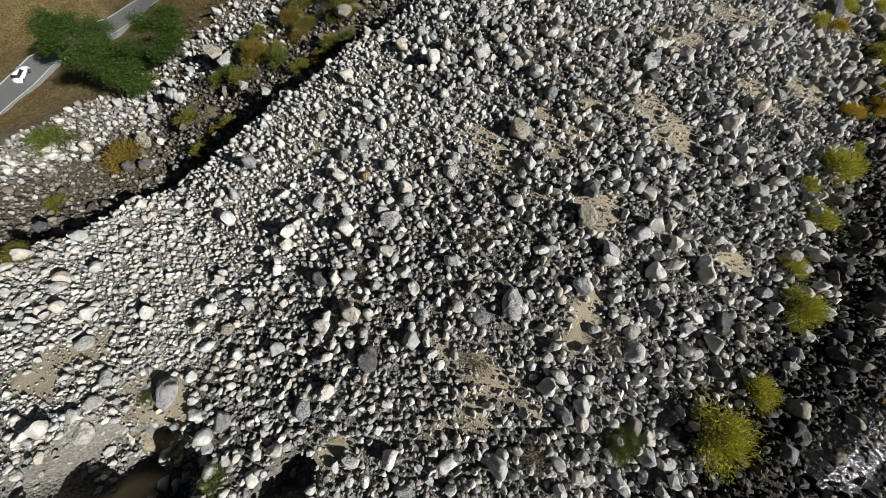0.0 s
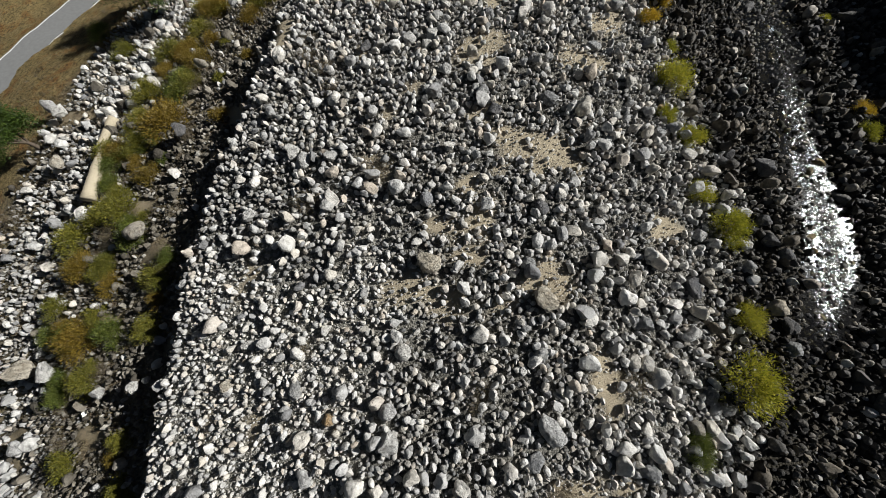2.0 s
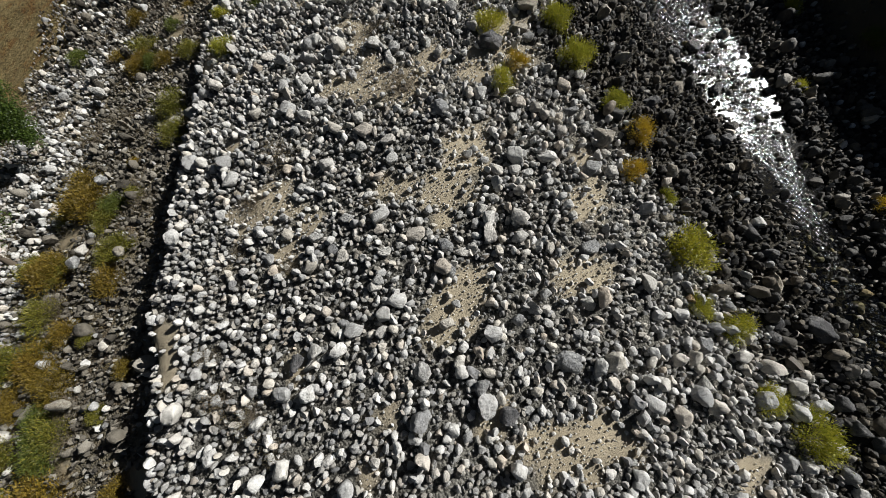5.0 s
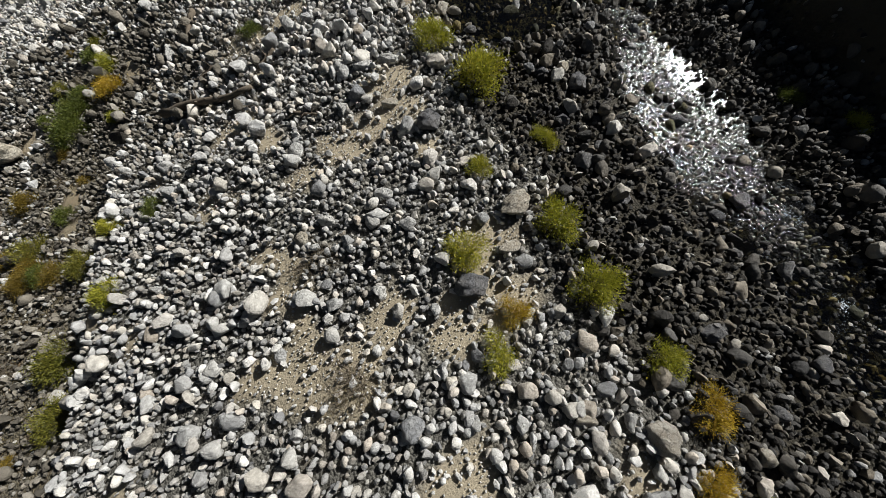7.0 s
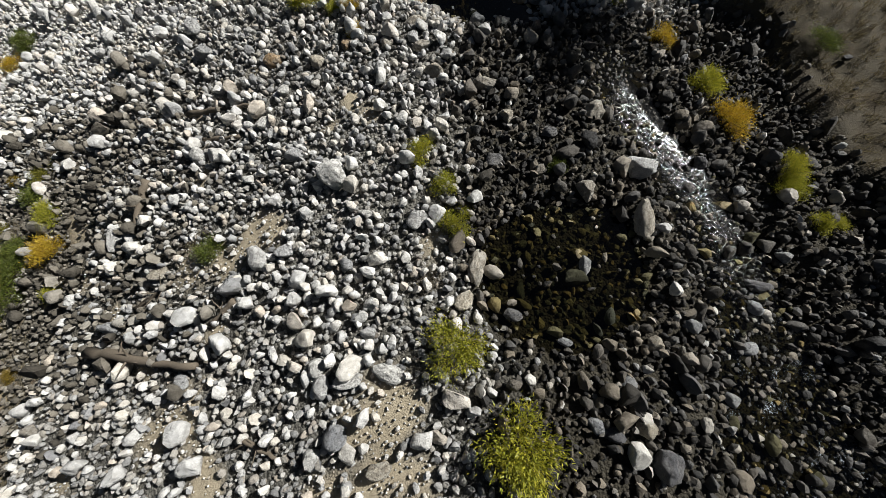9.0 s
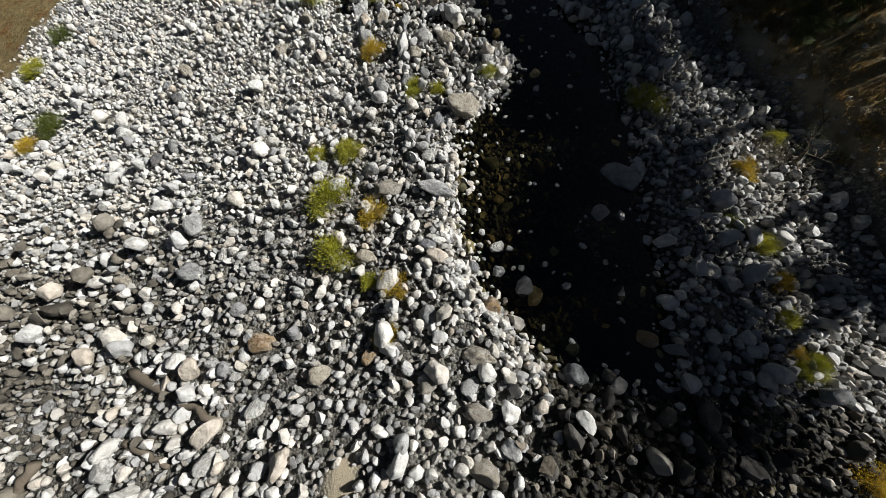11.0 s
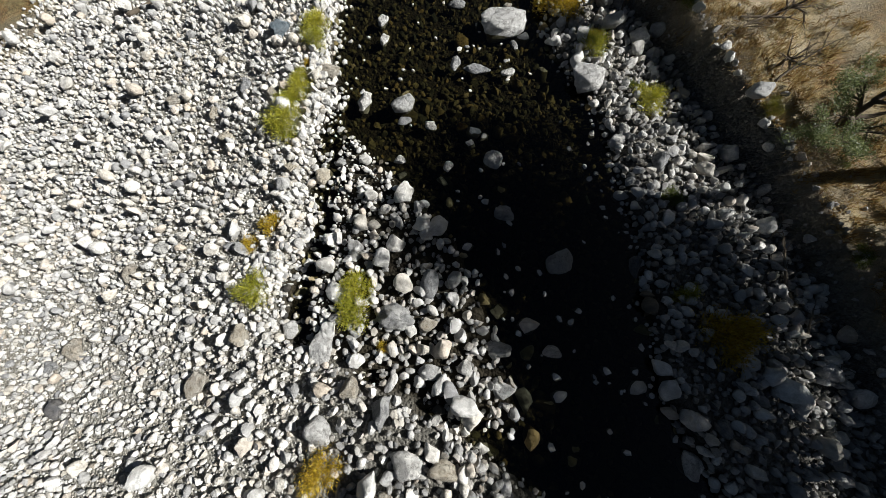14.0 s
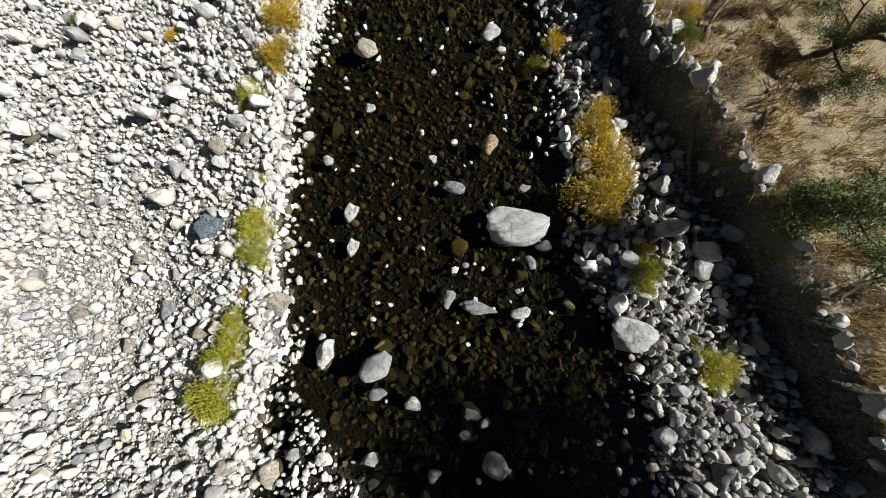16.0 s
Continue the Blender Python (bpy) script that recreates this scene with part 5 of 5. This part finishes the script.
# the shrubs of the side channel are dense
more = np.random.RandomState(77)
for n in range(70):
    y = more.uniform(-4, 68)
    bush(float(scarp_x(np.array(y))) - more.uniform(2.6, 11.5), y, more.uniform(0.7, 2.0), "yyogkokgk"[n % 9])
for n in range(34):
    bush(more.uniform(-29.5, -24.5), more.uniform(1, 34), more.uniform(1.3, 2.5), "mbmbmg"[n % 6])
for y, off, size, tone in ((72, 2.0, 1.6, "k"), (76, 1.6, 1.8, "k"), (81, 2.2, 1.5, "g"), (84, 1.4, 1.6, "k"), (88, 1.8, 1.7, "k"), (92, 1.5, 1.5, "g"), (95, 1.8, 1.8, "k"), (98.5, 1.4, 1.5, "k"),
                          (100.5, 2.6, 1.7, "k"), (102.5, 1.0, 1.2, "k"), (104, 2.2, 1.6, "k"), (105.5, 0.9, 1.2, "g"), (107, 1.9, 1.4, "k"), (108.5, 0.8, 1.1, "k"), (110, 2.0, 1.6, "k"),
                          (111.5, 0.9, 1.2, "g"), (113, 2.1, 1.5, "k"), (60, 1.2, 1.4, "k"), (63, 2.2, 1.6, "g"), (67, 1.5, 1.5, "k")):
    bush(float(bank_x(y)) + off, y, size, tone)
for y, off, size, tone in ((4, 2, 1.6, "g"), (11, 1, 1.5, "y"), (19, 2.5, 1.8, "g"), (24, 0.5, 1.4, "g"), (31, 2, 1.7, "o"), (36, 1, 1.5, "g"), (43, 2.5, 1.8, "g"), (49, 1, 1.5, "y"), (53, 2.8, 1.9, "g"), (28, 5, 2.2, "g"), (39, 5.5, 2.2, "g"), (46, 6, 2.4, "g"), (14, 5, 2.2, "g")):
    bush(float(bank_x(y)) + off, y, size, tone)

# low growth along the very edge of the far bank
for n in range(11):
    y = 93.5 + 1.8 * n + more.uniform(-0.3, 0.3)
    bush(float(bank_x(y)) + more.uniform(0.5, 1.1), y, more.uniform(0.9, 1.7), "kgkkmk"[n % 6])
for n in range(9):
    y = more.uniform(93, 115)
    bush(float(bank_x(y)) + more.uniform(1.2, 6.0), y, more.uniform(0.4, 1.0), "kkgko"[n % 5])


def tufts(name, label, xy, tall, material, r):
    """Clumps of dry blades, joined."""
    n = len(xy)
    per = 20
    root = np.repeat(np.stack([xy[:, 0], xy[:, 1], height(xy[:, 0], xy[:, 1])], 1), per, 0)
    root[:, :2] += r.normal(0, 0.13, (n * per, 2))
    way = np.stack([r.normal(0, 0.5, n * per), r.normal(0, 0.5, n * per), np.ones(n * per)], 1)
    me = mesh_from(name, *leaf_cloud(root, way, tall, 0.035, r))
    me.materials.append(material)
    return tagged(new(name, me), label, "grass", kind="stuff")


gy = more.uniform(70, 118, 2600)
tufts("dry_grass", "dry straw and brown grass tufts on the bank", np.stack([bank_x(gy) + 0.3 + 9.0 * more.rand(2600) ** 1.2, gy], 1), 0.36,
      leaf_material("dry straw blades", (0.16, 0.075, 0.022), (0.3, 0.2, 0.08), (0.46, 0.38, 0.2)), more)
gy = more.uniform(54, 68, 420)
tufts("dry_grass", "dry straw tufts on the sandy slope", np.stack([bank_x(gy) + more.uniform(0.3, 9.0, 420), gy], 1), 0.3, LEAVES["k"], more)
gy = more.uniform(-20, 50, 1300)
tufts("dry_grass", "dry brown grass tufts beside the side channel", np.stack([scarp_x(gy) - more.uniform(4, 30, 1300), gy], 1), 0.36, LEAVES["k"], more)


def tree_model(seed, kind):
    """A tree about one metre high and wide: trunk, forking limbs, and a ragged crown."""
    r = np.random.RandomState(seed)
    root = new("tree", None)
    spread = {"round": 0.55, "twisted": 0.95, "bare": 1.0, "tall": 0.7}[kind]
    trunk = bend((0, 0, -0.04), (r.normal(0, 0.2) * (kind != "tall"), r.normal(0, 0.2) * (kind != "tall"), 1), 0.62 if kind == "tall" else 0.38, 0.034, 6, r, 0, 0.2 + 0.2 * (kind in ("twisted", "bare")))
    trunk = [(p, max(w, 0.018)) for p, w in trunk]
    mesh_part("trunk", *tubes([trunk], 8), MAT_BARK, root)
    limbs, tips = [], []

    def fork(start, way, length, radius, depth):
        path = bend(start, way, length, radius, 5, r, 0.1, 0.35)
        limbs.append(path)
        if depth == 0:
            tips.append(path)
            return
        for _ in range(3 if depth > 1 else 4):
            p, w = path[r.randint(2, 6)]
            d = np.array(path[-1][0]) - path[0][0]
            d = d / np.linalg.norm(d) + r.normal(0, 0.62 * spread + 0.15, 3) + np.array([0, 0, 0.12])
            fork(p, d / np.linalg.norm(d), length * r.uniform(0.55, 0.8), max(w * 0.8, 0.003), depth - 1)

    for k in range(6):
        a = k * 2 * np.pi / 6 + r.uniform(-0.4, 0.4)
        p, w = trunk[r.randint(5 if kind == "tall" else 3, 7)]
        lean = r.uniform(0.35, 1.0) * spread * 1.25
        fork(p, (math.cos(a) * math.sin(lean), math.sin(a) * math.sin(lean), math.cos(lean)), r.uniform(0.24, 0.34) * (0.75 if kind == "tall" else 1), 0.016 if kind != "twisted" else 0.022, 2)
    mesh_part("branchwork", *tubes(limbs if kind in ("twisted", "bare") else limbs[::2], 4), MAT_BARK, root, "dark crooked limbs")
    at, way = [], []
    per = {"round": 420, "twisted": 400, "bare": 8, "tall": 190}[kind]
    for path in tips:
        thick = r.rand() < (1.0 if kind in ("round", "tall") else 0.75)
        for _ in range(per if thick else per // 9):
            p = path[r.randint(2, 6)][0]
            at.append(p + r.normal(0, 0.045 if kind != "twisted" else 0.024, 3))
            way.append(r.normal(size=3) * 0.6 + (0, 0, 0.25))
    mesh_part("crown", *leaf_cloud(np.array(at), np.array(way), 0.018 if kind in ("round", "tall") else 0.013, 0.012 if kind in ("round", "tall") else 0.008, r), LEAVES["dark" if kind in ("round", "tall") else "olive"], root, "ragged leafy crown" if kind != "bare" else "few dry leaves left")
    return root


TREE_WORDS = {"round": "dense dark green broadleaf tree with a ragged crown", "twisted": "olive-green tree with crooked dark limbs on the bank",
              "tall": "tall dark green tree with a bare lower trunk",
              "bare": "nearly bare tree with dark crooked branches on the bank"}
tree_models = {}


def tree(x, y, size, kind, variant=0, turn=0, tall=1.0, lean=(0, 0)):
    m = pose(x, y, ground_z(x, y) - 0.05, -lean[1], lean[0], 0) @ pose(0, 0, 0, 0, 0, turn)
    key = (kind, variant)
    if key not in tree_models:
        tree_models[key] = ob = tree_model(900 + variant * 13 + len(kind), kind)
    else:
        ob = copy_thing(tree_models[key], m)
    ob.matrix_basis = m @ Matrix.Diagonal((size, size, size * tall, 1))
    return tagged(ob, TREE_WORDS[kind], "tree", "trees of the valley")


tree(-38, -5.5, 9.0, "round", 0, 20, 0.68)
tree(-36, -0.5, 7.0, "round", 1, 120, 0.66)
tree(-50, -8, 9.0, "round", 1, 200, 0.7)
tree(-38.2, 17.6, 6.8, "round", 0, 250, 0.85)
tree(-31.6, 33.2, 7.8, "round", 1, 40, 0.72)
tree(-38.5, 35.5, 8.5, "round", 0, 90, 0.7)
tree(-33.5, 44, 8.0, "round", 0, 170, 0.7)
tree(-45, 46, 8.0, "round", 1, 310, 0.8)
# low oaks along the edge of the far bank
tree(8.2, 105.8, 5.6, "twisted", 1, 30, 0.9)
tree(12.4, 105.4, 3.8, "bare", 0, 140, 0.7, (30, 10))
tree(9.6, 112.6, 5.0, "twisted", 0, 200, 0.8)
tree(15.6, 100.6, 6.0, "twisted", 0, 310, 0.55)
tree(18.6, 95.8, 5.4, "twisted", 1, 100, 0.55)
tree(20.6, 79.0, 3.8, "bare", 0, 210, 0.7)
tree(12.6, 102.8, 3.0, "bare", 0, 60, 0.7)
# the wood on the terrace
tree(21.8, 93.6, 5.6, "round", 0, 130, 0.6)
tree(22.6, 89.6, 6.4, "round", 1, 265, 0.6)
tree(21.4, 86.6, 4.4, "twisted", 1, 75, 0.6)
tree(25.2, 87.0, 6.6, "twisted", 0, 330, 0.65)
tree(25.6, 92.2, 6.6, "round", 1, 15, 0.65)
tree(24.6, 74.6, 5.6, "round", 0, 180, 0.6)
# unseen tall trees added further in, to shade the water across the terrace
for n, (x, y) in enumerate(((23.6, 101.6), (27.5, 100.2), (31.0, 86.5), (23.6, 96.6), (26.6, 95.8), (28.4, 92.4), (26.0, 90.0), (30.4, 81.0), (32.6, 77.5))):
    tree(x, y, 16.0 if n < 1 else 13.0 + 0.4 * (n % 3), "tall", n % 2, 67 * n, 1.0)


# ---- driftwood ----


def log(x0, y0, x1, y1, thick, mat=None, label="grey-brown weathered driftwood log lying on the stones", stub=True):
    """A tapering trunk with a broken end and the stumps of branches."""
    r = np.random.RandomState(int(abs(x0 * 13 + y0 * 7)) % 1000)
    a = np.array((x0, y0, ground_z(x0, y0) + thick * 0.75))
    b = np.array((x1, y1, ground_z(x1, y1) + thick * 0.6))
    steps = 9
    path = []
    for k in range(steps + 1):
        s = k / steps
        wob = r.normal(0, (0.035 if mat is None else 0.006) * np.linalg.norm(b - a) / 3, 3) * (0 < k < steps)
        path.append((a + (b - a) * s + wob, thick / 2 * (1 - 0.45 * s) * (1 + r.normal(0, 0.06))))
    path = [(path[0][0], 0.02)] + path + [(path[-1][0], 0.015)]
    root = new("driftwood_log", None)
    root.location = a
    shift = lambda some: [(p - a, w) for p, w in some]
    mesh_part("trunk", *tubes([shift(path)], 10), mat or MAT_DRIFT, root)
    if stub:
        for _ in range(4):
            p, w = path[r.randint(3, 9)]
            d = r.normal(size=3)
            d[2] = abs(d[2]) * 0.6
            mesh_part("branch_stub", *tubes([shift(bend(p, d / np.linalg.norm(d), r.uniform(0.3, 0.9), w * 0.4, 4, r))], 5), mat or MAT_DRIFT, root)
    return tagged(root, label, "log", "driftwood")


def fallen_branch(x, y, turn, length, mat, label):
    """A dead limb that lies on the ground, with forked side limbs."""
    r = np.random.RandomState(int(abs(x * 31 + y * 17)) % 1000)
    root = new("fallen_branch", None)
    main = bend((0, 0, 0.08), (1, 0, 0.06), length, 0.022 * length ** 0.7 + 0.02, 8, r, 0.0, 0.22)
    mesh_part("limb", *tubes([main], 7), mat, root)
    for k in range(6):
        p, w = main[r.randint(2, 8)]
        d = np.array((0.8, r.choice((-1, 1)) * r.uniform(0.4, 1.0), r.uniform(0.0, 0.45)))
        fork = bend(p, d / np.linalg.norm(d), length * r.uniform(0.2, 0.45), w * 0.6 + 0.006, 5, r, 0.1, 0.3)
        twigs = [fork] + [bend(fork[q][0], d / np.linalg.norm(d) + r.normal(0, 0.5, 3), length * 0.12, 0.01, 3, r, 0.1, 0.3) for q in (2, 3, 4)]
        mesh_part("side_branch", *tubes(twigs, 5), mat, root)
    root.matrix_basis = pose(x, y, ground_z(x, y) + 0.02, 0, 0, turn)
    return tagged(root, label, "branch", "dead branches of the bank")


DARK_BRANCH, PALE_BRANCH = "dark dead branch lying on the bank", "bleached grey dead branch at the foot of the bank"
for x, y, turn, length in ((8.8, 104.2, 20, 3.2), (10.2, 103.6, 40, 3.0), (10.8, 104.8, 15, 2.6), (12.4, 101.8, 60, 2.4), (20.4, 78.6, 20, 2.8), (21.2, 80.0, 50, 2.4), (7.4, 108.4, 75, 2.0)):
    fallen_branch(x, y, turn, length, MAT_BARK, DARK_BRANCH)
for x, y, turn, length in ((15.2, 91.4, 70, 2.0), (15.8, 92.6, 20, 1.8), (14.6, 93.6, 100, 2.2), (16.4, 90.4, 40, 1.6), (14.0, 95.4, 60, 1.6)):
    fallen_branch(x, y, turn, length, MAT_TWIG, PALE_BRANCH)
log(4.4, 108.6, 5.4, 105.2, 0.13, MAT_TWIG, "thin grey dead trunk lying along the foot of the bank", False)
log(-12.8, 55.3, -6.6, 53.7, 0.5)
log(-10.2, 63.5, -10.9, 61.2, 0.38)
log(-10.4, 56.8, -8.3, 57.6, 0.2)
log(-4.9, 56.0, -6.1, 55.2, 0.3)
log(-7.7, 66.8, -3.3, 65.8, 0.38)
log(-22.8, 101.1, -21.2, 102.6, 0.3)
log(5.2, 112.0, 6.3, 106.0, 0.22)
log(-1.3, 10.1, -1.7, 13.2, 0.16)
log(-6.6, 64.7, -4.6, 64.3, 0.26)
log(8.7, 106.9, 12.3, 105.0, 0.16, stub=False)
log(-10.0, 76.6, -5.7, 75.4, 0.1, stub=False)
log(-4.7, 50.8, -3.2, 49.9, 0.22)
log(6.6, 115.5, 5.3, 112.2, 0.16, stub=False)
PALE = "bleached cream log lying among shrubs by the side channel"
log(-30.4, 19.8, -30.4, 17.1, 0.62, MAT_PALE_WOOD, PALE, False)
log(-28.8, 13.2, -29.8, 17.4, 0.85, MAT_PALE_WOOD, PALE, False)

# ---- road, car and poles ----


def paint(name, c, rough=0.5, metal=0.0, spot=0.12, scale=6.0):
    m = Nodes(name, rough, 0.5)
    m.bsdf.inputs["Metallic"].default_value = metal
    m.colour(m.mix(m.noise(scale, 5), tuple(v * (1 - spot) for v in c), tuple(min(1, v * (1 + spot)) for v in c)))
    return m.mat


MAT_ASPHALT = paint("worn grey asphalt", (0.17, 0.17, 0.165), 0.9, 0, 0.25, 3.0)
MAT_LINE = paint("worn white road paint", (0.6, 0.59, 0.55), 0.8, 0, 0.25, 9.0)


def ribbon(name, label, left, right, lift, mat, y0=-80, y1=150, step=1.0, parent=None):
    """A strip along the road between two offsets from its middle, with sunken sides."""
    ys = np.arange(y0, y1, step)
    vs, fs = [], []
    for y in ys:
        x = float(road_x(y))
        dx = float(road_x(y + 0.5) - road_x(y - 0.5))
        n = math.hypot(1, dx)
        z = road_level(y) + lift
        for off, dz in ((left, -0.5), (left, 0), (right, 0), (right, -0.5)):
            vs.append((x + off / n, y - off * dx / n, z + dz))
    for i in range(len(ys) - 1):
        for k in range(3):
            a = 4 * i + k
            fs.append((a, a + 1, a + 5, a + 4))
    me = mesh_from(name, vs, fs)
    me.materials.append(mat)
    me.set_sharp_from_angle(angle=radians(30))
    ob = tagged(new(name, me), label, name.split("_")[0], kind="structure")
    if parent:
        ob.parent = parent
    return ob


def road_level(y):
    yy = np.array([y - 4.0, y, y + 4.0])
    return float(height(road_x(yy), yy).mean()) + 0.34


road = ribbon("road", "narrow worn grey asphalt road through dry grass", -1.9, 1.9, 0.0, MAT_ASPHALT)
ribbon("trim_1", "white edge line of the road", -1.8, -1.66, 0.006, MAT_LINE)
ribbon("trim_2", "white edge line of the road", 1.66, 1.8, 0.006, MAT_LINE)


def box(w, l, h, at, bevel=0.05, taper=1.0):
    bm = bmesh.new()
    bmesh.ops.create_cube(bm, size=1)
    for v in bm.verts:
        k = taper if v.co.z > 0 else 1
        v.co = Vector((v.co.x * w * k, v.co.y * l * k, v.co.z * h)) + Vector(at)
    bmesh.ops.bevel(bm, geom=bm.edges[:], offset=bevel, segments=3, affect="EDGES")
    for f in bm.faces:
        f.smooth = True
    return bm


def drum(radius, width, at, segments=20):
    bm = bmesh.new()
    bmesh.ops.create_cone(bm, cap_ends=True, segments=segments, radius1=radius, radius2=radius, depth=width, matrix=pose(*at, 0, 90, 0))
    bmesh.ops.bevel(bm, geom=[e for e in bm.edges if e.calc_face_angle(0) > 1], offset=0.03, segments=2, affect="EDGES")
    return bm


def car(x, y, turn, scale=1.0):
    root = new("car", None)
    white, glass = paint("white car paint", (0.78, 0.78, 0.78), 0.25, 0, 0.03), paint("dark car glass", (0.02, 0.022, 0.025), 0.08)
    rubber, steel = paint("black rubber", (0.025, 0.025, 0.025), 0.85), paint("grey wheel metal", (0.4, 0.4, 0.41), 0.35, 0.9)
    body = part("body", box(1.76, 4.3, 0.62, (0, 0, 0.62), 0.16), white, root)
    part("bonnet", box(1.5, 1.15, 0.12, (0, 1.45, 0.92), 0.05, 0.9), white, body)
    part("cabin", box(1.6, 2.35, 0.58, (0, -0.35, 1.14), 0.12, 0.8), glass, root, "dark tinted windows")
    part("roof", box(1.26, 1.75, 0.06, (0, -0.35, 1.45), 0.025), white, root)
    part("bumper", box(1.7, 0.16, 0.24, (0, 2.14, 0.45), 0.05), white, root)
    part("bumper", box(1.7, 0.16, 0.24, (0, -2.14, 0.45), 0.05), white, root)
    lamp = paint("lamp glass", (0.7, 0.7, 0.68), 0.1)
    red = paint("red lamp glass", (0.4, 0.02, 0.02), 0.15)
    for s in (-1, 1):
        part("headlight", box(0.36, 0.12, 0.16, (0.62 * s, 2.12, 0.72), 0.03), lamp, root)
        part("tail_light", box(0.26, 0.1, 0.2, (0.66 * s, -2.12, 0.76), 0.03), red, root)
        part("mirror", box(0.2, 0.12, 0.13, (0.96 * s, 0.55, 1.0), 0.03), white, root)
        for e in (-1, 1):
            w = part("wheel", drum(0.32, 0.2, (0.82 * s, 1.32 * e, 0.32)), rubber, root)
            part("rim", drum(0.19, 0.22, (0.82 * s, 1.32 * e, 0.32)), steel, w)
    root.matrix_basis = pose(x, y, road_level(y), 0, 0, turn) @ Matrix.Scale(scale, 4)
    return tagged(root, "white compact car driving on the narrow asphalt road", "car")


car(-52.5, -16.2, 58, 0.55)



def road_sign(x, y, turn):
    root = new("road_sign", None)
    mesh_part("post", *tubes([[((0, 0, -0.4), 0.06), ((0, 0, 1.5), 0.055), ((0, 0, 2.9), 0.05), ((0, 0, 2.92), 0.005)]], 8), MAT_BARK, root)
    part("sign_panel", box(0.7, 0.05, 0.7, (0, 0.08, 2.5), 0.02), paint("dark sign back", (0.09, 0.09, 0.09), 0.6), root, "dark back of the sign")
    root.matrix_basis = pose(x, y, ground_z(x, y), 0, 0, turn)
    return tagged(root, "dark road sign on a thin post beside the road", "sign", "signs along the road")


road_sign(-50.2, 11.5, 100)
road_sign(-56.4, 17.8, 80)
